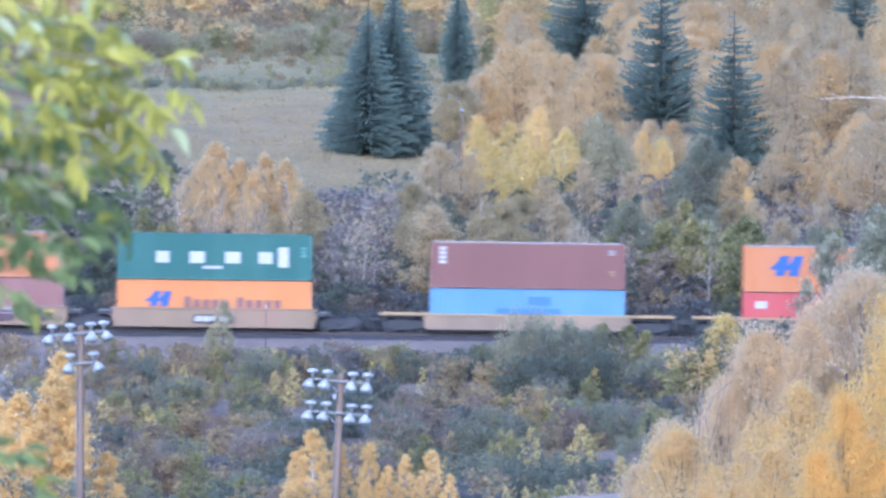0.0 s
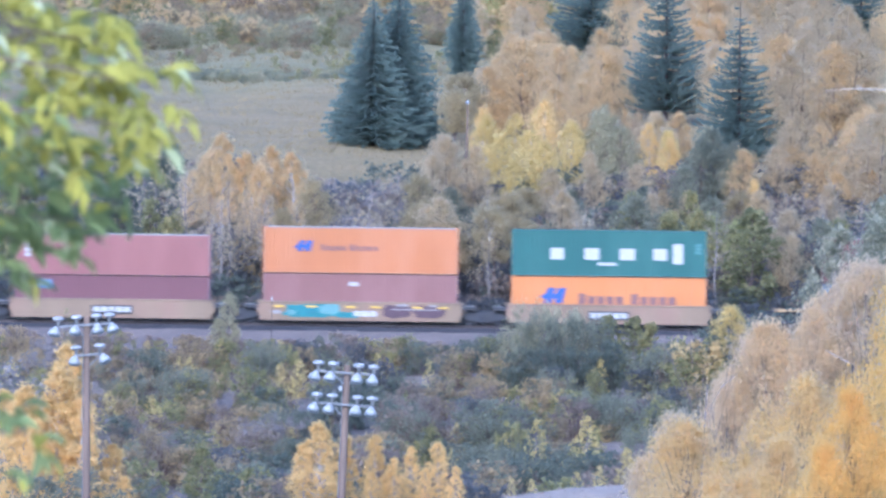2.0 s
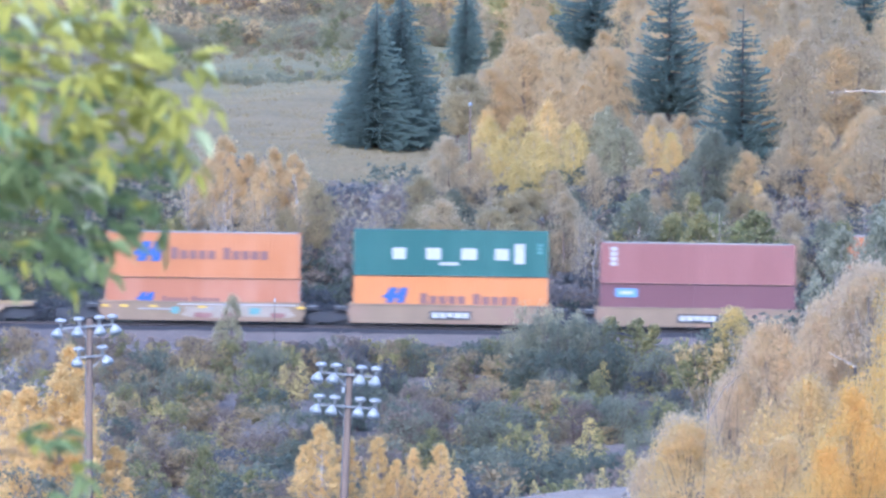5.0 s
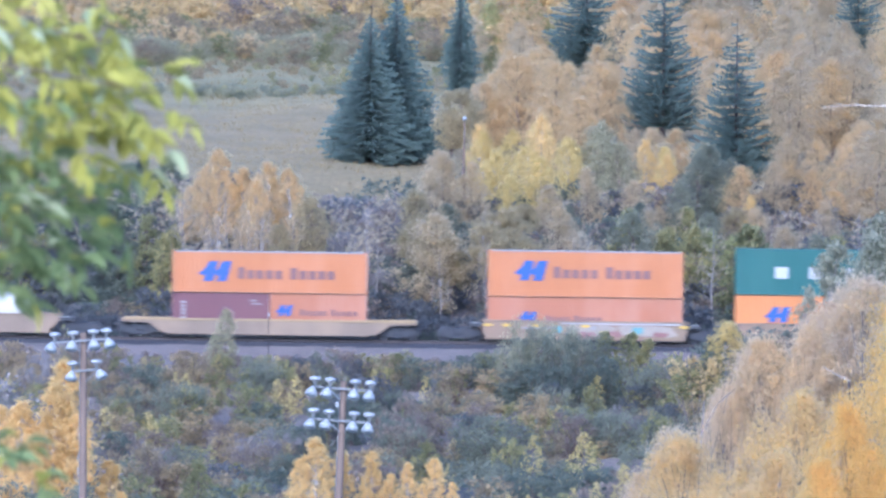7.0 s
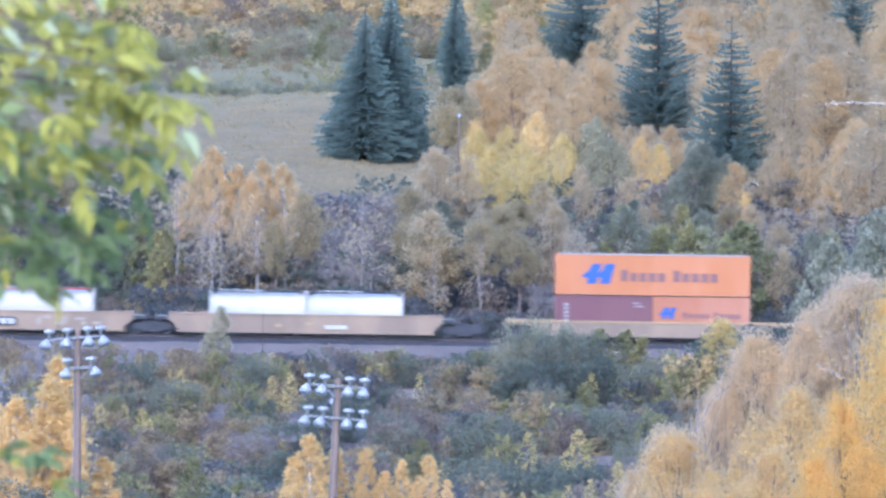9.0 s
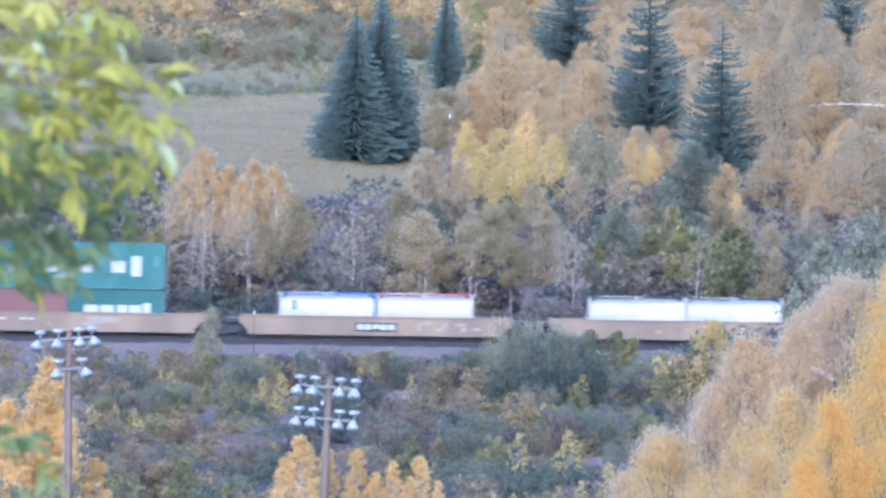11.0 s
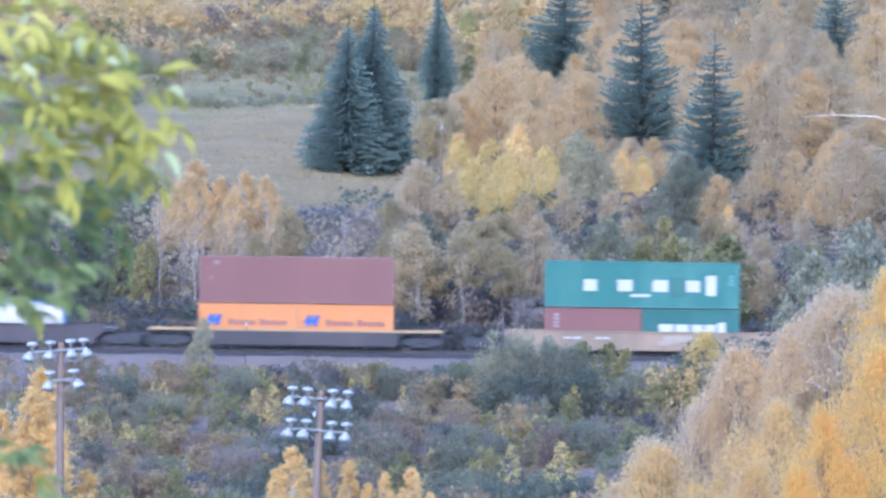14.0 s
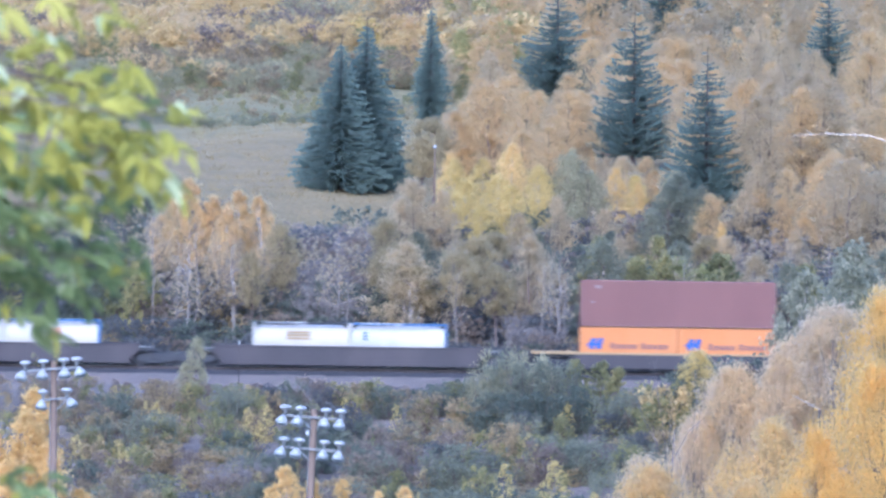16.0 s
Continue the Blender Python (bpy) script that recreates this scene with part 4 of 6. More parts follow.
def scatter(seed, count, x0, x1, y0, y1, kinds, h0, h1, group, top=99.0, wide=(0.85, 1.35)):
    rng = random.Random(seed)
    for _ in range(count):
        x, y = rng.uniform(x0, x1), rng.uniform(y0, y1)
        kind = rng.choices([k for k, _ in kinds], [w for _, w in kinds])[0]
        h = min(rng.uniform(h0, h1), top - ground_z(x, y))
        w = rng.uniform(*wide)
        for sx, sy, sh in CLEAR:
            if y < sy + 5 and abs(x / y - sx / sy) < 0.0068:
                h = min(h, EYE[2] + (ground_z(sx, sy) + sh - EYE[2]) * y / sy - ground_z(x, y))
        if h > (1.5 if y > 400 else 0.5):
            plant(kind, x, y, h, w, group)


def scatter_stuff(name, label, seed, count, x0, x1, y0, y1, kinds, h0, h1, top=99.0, thin=3, category="brush"):
    """Growth nobody could count: the foliage of many plants joined into one object, with fewer and larger blades."""
    rng = random.Random(seed)
    vs, mats, which = [], [], []
    for _ in range(count):
        x, y = rng.uniform(x0, x1), rng.uniform(y0, y1)
        kind = rng.choices([k for k, _ in kinds], [w for _, w in kinds])[0]
        h = min(rng.uniform(h0, h1), top - ground_z(x, y))
        if h < 0.4:
            continue
        src = rng.choice(KINDS[kind])
        s = h / src["height"]
        w = s * rng.uniform(0.85, 1.4)
        a = rng.uniform(0, 6.283)
        rot = np.array([[math.cos(a) * w, -math.sin(a) * w, 0], [math.sin(a) * w, math.cos(a) * w, 0], [0, 0, s]])
        for ch in src.children:
            me = ch.data
            if len(me.loops) != len(me.vertices):
                continue
            co = np.empty(len(me.vertices) * 3, np.float32)
            me.vertices.foreach_get("co", co)
            leaf = co.reshape(-1, 3, 3)[::thin]
            mid = leaf.mean(1, keepdims=True)
            leaf = mid + (leaf - mid) * thin ** 0.5 * 0.9
            vs.append(leaf.reshape(-1, 3) @ rot.T + np.array([x, y, ground_z(x, y) - 0.05]))
            m = me.materials[0]
            if m not in mats:
                mats.append(m)
            which.append(np.full(len(leaf), mats.index(m), np.int32))
    me = blades_mesh(name, np.concatenate(vs), mats[0])
    for m in mats[1:]:
        me.materials.append(m)
    me.polygons.foreach_set("material_index", np.concatenate(which))
    me.update()
    tagged(new(name, me), label, category, kind="stuff")


# shrub_deep colours in the shaded gaps between the bank's shrubs
BANK = [("shrub_deep", 2), ("shrub_dark", 3), ("shrub_greygreen", 3), ("shrub_maroon", 2), ("shrub_brown", 3), ("shrub_olive", 3)]
DRY = [("shrub_brown", 4), ("shrub_olive", 3), ("shrub_maroon", 2), ("shrub_greygreen", 1), ("shrub_dark", 1)]
scatter(2, 45, -29, -11, 365, 384, DRY, 1.2, 2.4, "shrubs on the bank", wide=(0.6, 1.05))
scatter(20, 80, -11, 28, 365, 384, BANK, 1.2, 2.5, "shrubs on the bank", wide=(0.6, 1.05))
scatter(3, 50, -28, -9, 344, 366, DRY, 1.4, 2.8, "shrubs on the bank", wide=(0.6, 1.05))
scatter(31, 80, -9, 27, 344, 366, BANK, 1.4, 3.0, "shrubs on the bank", wide=(0.6, 1.05))
scatter(17, 26, -27, 26, 345, 382, [("greybush", 2), ("birch_thin", 3)], 1.8, 3.6, "thin saplings on the bank", wide=(0.5, 0.9))
scatter_stuff("bank_brush", "low brown and olive brush covering the dry bank", 21, 130, -30, -9, 344, 386, [("shrub_brown", 4), ("shrub_olive", 2), ("shrub_maroon", 2), ("shrub_greygreen", 1)], 0.8, 1.7, thin=3)
scatter_stuff("bank_brush", "low green and brown brush covering the bank", 22, 200, -11, 29, 344, 386, [("shrub_dark", 3), ("shrub_greygreen", 3), ("shrub_olive", 2), ("shrub_brown", 2)], 0.8, 1.7, thin=3)
scatter_stuff("bank_brush", "low brown brush on the upper railway bank", 1, 60, -31, -5, 381, 388.5, [("shrub_brown", 4), ("shrub_maroon", 3), ("shrub_olive", 1)], 0.5, 1.2)
scatter_stuff("bank_brush", "low mixed brush on the upper railway bank", 35, 50, -6, 30, 381, 388.5, BANK, 0.5, 1.3)
scatter_stuff("bank_brush", "sparse dry weeds at the foot of the ballast", 26, 90, -33, 33, 388, 392.4, [("shrub_brown", 3), ("shrub_maroon", 3), ("shrub_olive", 1)], 0.4, 0.7)
scatter_stuff("gully_brush", "mixed autumn brush in the gully below the bank", 4, 120, -27, 25, 314, 344, BANK, 1.6, 2.8)
scatter_stuff("bank_brush", "yellowing twigs and leaves among the bank brush", 29, 70, -29, 27, 346, 384, [("sapling", 4), ("shrub_olive", 1)], 1.3, 2.6, thin=4)
# half of these are shrub_deep: shade behind the track put into leaf colour
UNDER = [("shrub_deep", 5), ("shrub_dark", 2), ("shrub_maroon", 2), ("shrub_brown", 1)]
scatter_stuff("underbrush", "maroon, brown and shade-toned underbrush behind the track", 5, 190, -36, 36, 408.5, 420, UNDER, 1.0, 2.4)
scatter_stuff("underbrush", "undergrowth coloured as shade along the far edge of the ballast", 25, 200, -36, 36, 404.6, 409, [("shrub_deep", 5), ("shrub_dark", 1)], 0.9, 1.9)
scatter_stuff("underbrush", "brown and shade-toned thicket under the trees", 6, 190, -38, 38, 417, 450, UNDER, 2.0, 3.8, 10.8)
BELT = [("birch", 7), ("darktree", 2), ("greygreen", 2), ("olive", 2), ("tan", 1)]
scatter(10, 16, -29, -17, 414, 442, BELT, 5.5, 8.2, "trees behind the track", 10.2)
scatter(18, 9, -17, -9.5, 414, 420, [("birch", 1)], 5.0, 7.0, "trees behind the track", 8.2)
scatter(19, 14, -9, -2, 414, 442, [("birch", 5), ("greybush", 4), ("olive", 1)], 4.5, 7.2, "trees behind the track", 9.4)
MIX = [("tan", 3), ("birch", 3), ("greytan", 3), ("olive", 2), ("greygreen", 3)]
scatter(12, 32, -1, 36, 413, 440, MIX, 4.6, 7.2, "trees behind the track", 8.4)
scatter_stuff("hill_brush", "orange and golden brush on the upper hillside", 7, 620, -54, 16, 634, 770, [("shrub_peach", 2), ("shrub_gold", 6), ("shrub_lemon", 1), ("shrub_maroon", 1), ("shrub_brown", 1), ("shrub_sage", 1)], 2.0, 4.2, thin=2)
scatter_stuff("hill_brush", "grey-green and brown brush on the hillside grass", 8, 210, -50, 6, 586, 648, [("shrub_sage", 5), ("shrub_brown", 3), ("shrub_olive", 4)], 0.8, 2.6, thin=2)
scatter_stuff("hill_brush", "thin golden brush among the grey-green", 41, 90, -50, 8, 596, 640, [("shrub_peach", 2), ("shrub_gold", 3), ("shrub_brown", 2)], 1.2, 2.6, thin=3)
scatter_stuff("hill_brush", "scattered grey-green brush in the grass", 14, 150, -46, -2, 563, 600, [("shrub_sage", 1), ("shrub_brown", 2), ("shrub_olive", 3)], 0.3, 1.1, thin=8)
scatter_stuff("hill_brush", "low sage-green brush across the upper field", 27, 170, -46, 2, 556, 596, [("shrub_sage", 1), ("shrub_olive", 4), ("shrub_brown", 3)], 0.3, 0.9, thin=10)
scatter_stuff("hill_brush", "thin dark green brush strip in the grass", 28, 150, -36, -7, 551, 558, [("shrub_sage", 2), ("shrub_olive", 2), ("shrub_greygreen", 2)], 0.4, 0.8, thin=8)


def make_grass(seed, count, x0, x1, y0, y1):
    """Dry grass standing on the hillside field, blade by blade."""
    r = np.random.RandomState(seed)
    x, y = r.uniform(x0, x1, count), r.uniform(y0, y1, count)
    z = np.array([ground_z(a, b) for a, b in zip(x, y)])
    a, h, w = r.uniform(0, 6.283, count), r.uniform(0.06, 0.2, count), r.uniform(0.03, 0.07, count)
    lean = r.normal(0, 0.06, (count, 2))
    v = np.empty((count, 3, 3))
    v[:, 0] = np.stack([x - w * np.cos(a), y - w * np.sin(a), z - 0.08], 1)
    v[:, 1] = np.stack([x + w * np.cos(a), y + w * np.sin(a), z - 0.08], 1)
    v[:, 2] = np.stack([x + lean[:, 0], y + lean[:, 1], z + h], 1)
    tagged(new("dry_grass", blades_mesh("dry_grass", v.reshape(-1, 3), M["l_straw"])), "dry tan grass covering the hillside field", "grass", kind="stuff")


make_grass(40, 60000, -46, 8, 452, 600)
scatter(9, 88, 2, 27, 464, 620, [("peach", 7), ("greytan", 4)], 4.5, 8.4, "autumn trees on the hillside")
scatter(15, 84, 18, 50, 442, 600, [("peach", 4), ("greytan", 6)], 4.5, 8.4, "autumn trees on the hillside")
scatter_stuff("hill_brush", "yellow-green saplings on the slope behind the trees", 42, 110, 4, 13, 606, 700, [("lime_tree", 3), ("shrub_gold", 3), ("shrub_olive", 1)], 3.0, 6.0, thin=3)
scatter_stuff("far_wood", "distant peach and grey-tan autumn wood", 16, 280, 2, 64, 600, 770, [("peach", 4), ("greytan", 4), ("aspen_gold", 1)], 5.0, 8.4, thin=5, category="far wood")

# ---- the train ----
SPEED = 12.19            # metres a second, to the right
NEAR_Y = TRACK_Y - 1.22  # near face of the containers
MOVERS = []              # (thing, x at seven seconds, y, z)
WHEELS = []


def ribbed_panel(x0, x1, z0, z1, y, depth, pitch=0.28):
    """Corrugated steel sheet: trapezoid ribs along x."""
    n = max(4, int(round((x1 - x0) / pitch)))
    p = (x1 - x0) / n
    xs, ys = [], []
    for i in range(n):
        b = x0 + i * p
        xs += [b, b + p * 0.32, b + p * 0.5, b + p * 0.82]
        ys += [y, y, y + depth, y + depth]
    xs.append(x1)
    ys.append(y)
    verts = [(a, b, z) for z in (z0, z1) for a, b in zip(xs, ys)]
    k = len(xs)
    return verts, [(i, i + 1, i + 1 + k, i + k) for i in range(k - 1)]


def bar(parent, material, x0, x1, z0, z1, y, name="marking", slant=0.0):
    bm = prism([(x0, z0), (x1, z0), (x1 + slant, z1), (x0 + slant, z1)], y - 0.012, y - 0.002)
    return part(name, bm, M[material], parent)


def sails(parent, material, x0, x1, z0, z1, y):
    """A painted mark of two leaning sails, each with a fin to the left."""
    shape = [(0, .36), (.24, .68), (.34, 1.0), (.62, 1.0), (.46, .0), (.16, .0), (.23, .26)]
    for dx, dy in ((0.0, 0.0), (0.42, 0.003)):
        bm = prism([(x0 + (a + dx) * (x1 - x0), z0 + b * (z1 - z0)) for a, b in shape], y - 0.012 - dy, y - 0.002 - dy)
        part("marking", bm, M[material], parent)


def container(length, height, paint, label, marks=(), top=None, category="shipping container"):
    """A corrugated steel box: posts and rails, ribbed walls, roof, doors, castings and its painted marks."""
    box_ = tagged(new("shipping_container"), label, category, "containers on the train")
    L, W, H = length / 2, 1.219, height
    bm = bmesh.new()
    for sx in (-1, 1):
        for sy in (-1, 1):
            add_box(bm, *sorted((sx * L, sx * (L - 0.16))), *sorted((sy * W, sy * (W - 0.14))), 0.0, H)
    for sy in (-1, 1):
        add_box(bm, -L + 0.16, L - 0.16, *sorted((sy * W, sy * (W - 0.08))), 0.02, 0.18)
    for sx in (-1, 1):
        add_box(bm, *sorted((sx * L, sx * (L - 0.12))), -W + 0.14, W - 0.14, 0.0, 0.2)
        add_box(bm, *sorted((sx * L, sx * (L - 0.12))), -W + 0.14, W - 0.14, H - 0.14, H)
    part("frame", bm, M[paint], box_)
    bm = bmesh.new()
    for sy in (-1, 1):
        add_box(bm, -L + 0.16, L - 0.16, *sorted((sy * W, sy * (W - 0.07))), H - 0.085, H - 0.005)
    part("top_rail", bm, M[top or paint], box_)
    for sy in (-1, 1):
        v, f = ribbed_panel(-L + 0.16, L - 0.16, 0.18, H - 0.085, sy * (W - 0.015), -sy * 0.036)
        link_mesh("side_panel", v, f, M[paint], box_)
    part("roof", box(-L + 0.05, L - 0.05, -W + 0.06, W - 0.06, H - 0.05, H - 0.012), M[top or paint], box_)
    part("floor", box(-L + 0.16, L - 0.16, -W + 0.08, W - 0.08, 0.12, 0.17), M["iron"], box_)
    v, f = ribbed_panel(-W + 0.14, W - 0.14, 0.2, H - 0.14, 0, 0.04)
    link_mesh("front_wall", [(-L + 0.03 + b, a, c) for a, b, c in v], f, M[paint], box_)
    for sy in (-1, 1):
        door = part("door", box(L - 0.06, L - 0.02, *sorted((sy * 0.01, sy * (W - 0.14))), 0.2, H - 0.14), M[paint], box_)
        for k in (0.3, 0.75):
            part("lock_rod", box(L - 0.02, L + 0.01, sy * k - 0.02, sy * k + 0.02, 0.15, H - 0.1), M["galvanised"], door)
    for sx in (-1, 1):
        for sy in (-1, 1):
            for z in (0, H - 0.118):
                part("corner_casting", box(*sorted((sx * (L + 0.004), sx * (L - 0.178))), *sorted((sy * (W + 0.004), sy * (W - 0.162))), z - 0.002, z + 0.12, bevel=0.012), M[paint], box_)
    for i, (m, f0, f1, z0, z1, *slant) in enumerate(marks):
        s = slant[0] if slant else 0.0
        if s == "sails":
            sails(box_, m, -L + f0 * length, -L + f1 * length, H - z1, H - z0, -W - 0.0015 * i)
            continue
        bar(box_, m, -L + f0 * length, -L + f1 * length, H - z1, H - z0, -W - 0.0015 * i, slant=s)
    return box_


def tank_container(trim, label, panel=None, clad="tank_white"):
    """A clad white tank in a twenty-foot steel frame."""
    t = tagged(new("tank_container"), label, "tank container", "containers on the train")
    L, W, H = 3.029, 1.219, 2.591
    m = Matrix.Rotation(math.pi / 2, 4, "Y") @ pose(-H / 2 - 0.02, 0, 0)
    prof = [(0.25, -2.86), (0.75, -2.80), (1.05, -2.66), (1.15, -2.5), (1.15, 2.5), (1.05, 2.66), (0.75, 2.80), (0.25, 2.86)]
    part("tank", lathe(prof, 40, m), M["tank_white"], t, smooth=True)
    for x in (-1.9, -0.6, 0.7, 2.0):
        part("band", lathe([(1.16, x - 0.035), (1.165, x), (1.16, x + 0.035)], 40, m), M["galvanised"], t)
    for sx in (-1, 1):
        bm = bmesh.new()
        for sy in (-1, 1):
            add_box(bm, *sorted((sx * L, sx * (L - 0.13))), *sorted((sy * W, sy * (W - 0.13))), 0, H)
        for z in (0.0, H - 0.12):
            add_box(bm, *sorted((sx * L, sx * (L - 0.12))), -W + 0.13, W - 0.13, z, z + 0.12)
        part("end_frame", bm, M[trim if trim == "blue_trim" and sx > 0 else "tank_white"], t)
    for sy in (-1, 1):
        part("top_rail", box(-L + 0.13, L - 0.13, *sorted((sy * W, sy * (W - 0.1))), H - 0.06, H), M["iron" if trim == "galvanised" else trim], t)
        part("bottom_rail", box(-L + 0.13, L - 0.13, *sorted((sy * W, sy * (W - 0.1))), 0, 0.12), M[trim], t)
    part("walkway", box(-2.4, 0.4, -0.3, 0.3, H - 0.02, H + 0.03), M["galvanised"], t)
    part("manhole", lathe([(0.28, 2.35), (0.28, 2.54), (0.2, 2.56)], 16), M["galvanised"], t)
    v, f = [], []
    n = 14
    for i in range(n + 1):
        a = math.radians(-60 + 120 * i / n)
        for x in (-2.88, 2.88):
            v.append((x, -1.19 * math.cos(a) ** 0.4, H / 2 + 0.02 + 1.175 * math.sin(a)))
    f = [(2 * i, 2 * i + 1, 2 * i + 3, 2 * i + 2) for i in range(n)]
    link_mesh("side_cladding", v, f, M[clad], t, smooth=True)
    for z in (1.55, 1.75, 1.95) if panel or trim == "blue_trim" else ():
        bar(t, "blue" if not panel else panel, -2.2 if not panel else -0.9, -1.95 if not panel else 0.6, z, z + 0.14, -1.19)
    return t


def truck(parent, x):
    """A two-axle freight bogie: side frames, bolster, springs and turning wheelsets."""
    tr = part("truck", box(x - 0.25, x + 0.25, -1.15, 1.15, 0.45, 0.85, bevel=0.04), M["iron"], parent)
    for sy in (-1, 1):
        bm = prism([(x - 1.25, 0.62), (x - 1.25, 0.40), (x - 0.85, 0.32), (x - 0.45, 0.22), (x + 0.45, 0.22), (x + 0.85, 0.32), (x + 1.25, 0.40), (x + 1.25, 0.62), (x + 0.7, 0.74), (x + 0.3, 0.86), (x - 0.3, 0.86), (x - 0.7, 0.74)], sy * 1.0 - 0.07, sy * 1.0 + 0.07)
        part("side_frame", bm, M["iron"], tr)
    turn = Matrix.Rotation(math.pi / 2, 4, "X")
    for sx in (-0.89, 0.89):
        bm = bmesh.new()
        add_lathe(bm, [(0.08, -1.05), (0.08, -0.80), (0.42, -0.80), (0.457, -0.79), (0.457, -0.70), (0.485, -0.68), (0.485, -0.66), (0.40, -0.66), (0.12, -0.72), (0.09, -0.6), (0.09, 0.6), (0.12, 0.72), (0.40, 0.66), (0.485, 0.66), (0.485, 0.68), (0.457, 0.70), (0.457, 0.79), (0.42, 0.80), (0.08, 0.80), (0.08, 1.05)], 20, turn)
        w = part("wheelset", bm, M["iron"], tr)
        w.location = (x + sx, 0, 0.457)
        WHEELS.append((w, x + sx))
    return tr


OUTLINES = {
    "forty": [(-6.35, 1.33), (-6.45, 0.75), (-6.2, 0.27), (6.2, 0.27), (6.45, 0.75), (6.35, 1.33)],
    "single": [(-9.2, 1.22), (-9.2, 1.00), (-7.6, 0.96), (-6.7, 0.34), (6.7, 0.34), (7.6, 0.96), (9.2, 1.00), (9.2, 1.22)],
    "plain": [(-6.5, 1.22), (-6.45, 0.34), (6.45, 0.34), (6.5, 1.22)],
    "long": [(-8.55, 1.35), (-8.6, 1.0), (-8.3, 0.75), (-7.9, 0.28), (7.9, 0.28), (8.3, 0.75), (8.6, 1.0), (8.55, 1.35)],
}


def well_car(kind, paint, edge, label, trucks, marks=()):
    """A double-stack well car: two deep sides with ribs, a floor, end platforms, ladders and bogies."""
    car = tagged(new("well_car"), label, "well car", "well cars of the freight train")
    o = OUTLINES[kind]
    half = 9.2 if kind == "plain" else max(x for x, _ in o)
    shallow = kind in ("single", "plain")
    well = 6.3 if kind != "long" else 8.1
    for sy in (-1, 1):
        y0, y1 = sorted((sy * 1.30, sy * 1.42))
        side = part("side_wall", prism(o, y0, y1), M[paint], car)
        part("top_chord", box(-half - 0.02, half + 0.02, *sorted((sy * 1.27, sy * 1.47)), *((1.31, 1.42) if not shallow else (1.12, 1.26)), bevel=0.015), M[edge], side)
        part("bottom_chord", box(-well, well, *sorted((sy * 1.2, sy * 1.46)), *((0.22, 0.30) if not shallow else (0.27, 0.35))), M[paint], side)
        k = int(well * 2 / 1.55)
        for i in range(k + 1):
            x = -well + 0.2 + (2 * well - 0.4) * i / k
            part("rib", box(x - 0.05, x + 0.05, *sorted((sy * 1.42, sy * 1.465)), 0.35, 1.30 if not shallow else 1.115), M[paint], side)
    part("well_floor", box(-well, well, -1.28, 1.28, 0.15, 0.245), M["iron"], car)
    ends = sorted(trucks)
    for s in (-1, 1):
        reach = {"forty": 7.3, "single": 9.3, "plain": 9.3, "long": 9.45}[kind]
        bm = bmesh.new()
        add_prism(bm, [(s * (well - 0.1), 0.3), (s * (well + 0.1), 0.95), (s * reach, 1.0), (s * reach, 1.16), (s * (well - 0.1), 1.2)], -1.25, 1.25)
        bmesh.ops.recalc_face_normals(bm, faces=bm.faces)
        part("end_platform", bm, M["iron"], car)
        part("walkway", box(*sorted((s * (well + 0.3), s * reach)), -1.3, -0.6, 1.18, 1.24), M["steel_grey"], car)
        for yy in (-1.28, 1.28):
            part("grab_rail", box(s * (reach - 0.1) - 0.02, s * (reach - 0.1) + 0.02, yy - 0.02, yy + 0.02, 0.7, 1.34), M["rail"], car)
        bm = bmesh.new()
        add_box(bm, *sorted((s * reach, s * (reach + 0.55))), -0.12, 0.12, 0.72, 0.95, bevel=0.03)
        part("coupler", bm, M["iron"], car)
    for x in ends:
        truck(car, x)
    for i, (m, x0, x1, z0, z1) in enumerate(marks):
        bar(car, m, x0, x1, z0, z1, -1.506 - 0.003 * i)
    return car


def spray(car, paint, x0, x1, z0, z1, layer, seed=1):
    """One sprayed patch on a car's side: a rounded field with a ragged rim."""
    rng = random.Random(seed)
    cx, cz, w, h = (x0 + x1) / 2, (z0 + z1) / 2, (x1 - x0) / 2, (z1 - z0) / 2
    out = []
    for k in range(18):
        a = k * math.pi / 9
        c, q = math.cos(a), math.sin(a)
        k1 = 0.86 + rng.uniform(-0.1, 0.14)
        out.append((cx + w * k1 * math.copysign(abs(c) ** 0.55, c), cz + h * k1 * math.copysign(abs(q) ** 0.55, q)))
    part("sprayed_patch", prism(out, -1.474 - 0.003 * layer, -1.468 - 0.003 * layer), M[paint], car)


SPRAYED = {
    "d": [("spray_teal", -5.0, -1.0, .36, 1.31), ("spray_teal", -1.6, 0.0, .36, .8), ("spray_light_teal", -2.6, -1.2, .55, 1.27), ("spray_light_teal", -4.6, -4.0, .5, .9), ("spray_pale", -5.6, -4.9, .6, .85),
          ("spray_dark", 1.3, 3.4, .36, 1.3), ("spray_dark", 3.2, 5.5, .4, 1.28), ("spray_pale", 2.2, 3.1, 1.15, 1.3), ("spray_pale", 4.2, 4.9, 1.14, 1.27), ("spray_pale", 1.8, 5.2, .92, 1.0)],
    "g": [("pale_stain", -1.4, 2.2, .36, 1.2), ("pale_stain", 1.8, 6.0, .4, 1.22), ("spray_light_teal", -2.0, -1.4, .6, 1.1), ("rose", -0.6, 0.7, .38, .75), ("rose", 1.1, 2.4, .4, .8), ("spray_light_teal", 2.9, 3.7, .6, 1.1), ("rose", 4.2, 5.3, .42, .78), ("spray_pale", 0.3, 0.7, .85, 1.1)],
}


def ride(ob, x, z):
    MOVERS.append((ob, x, TRACK_Y, z))
    ob.location = (x, TRACK_Y, z)


HC, STD = 2.896, 2.591


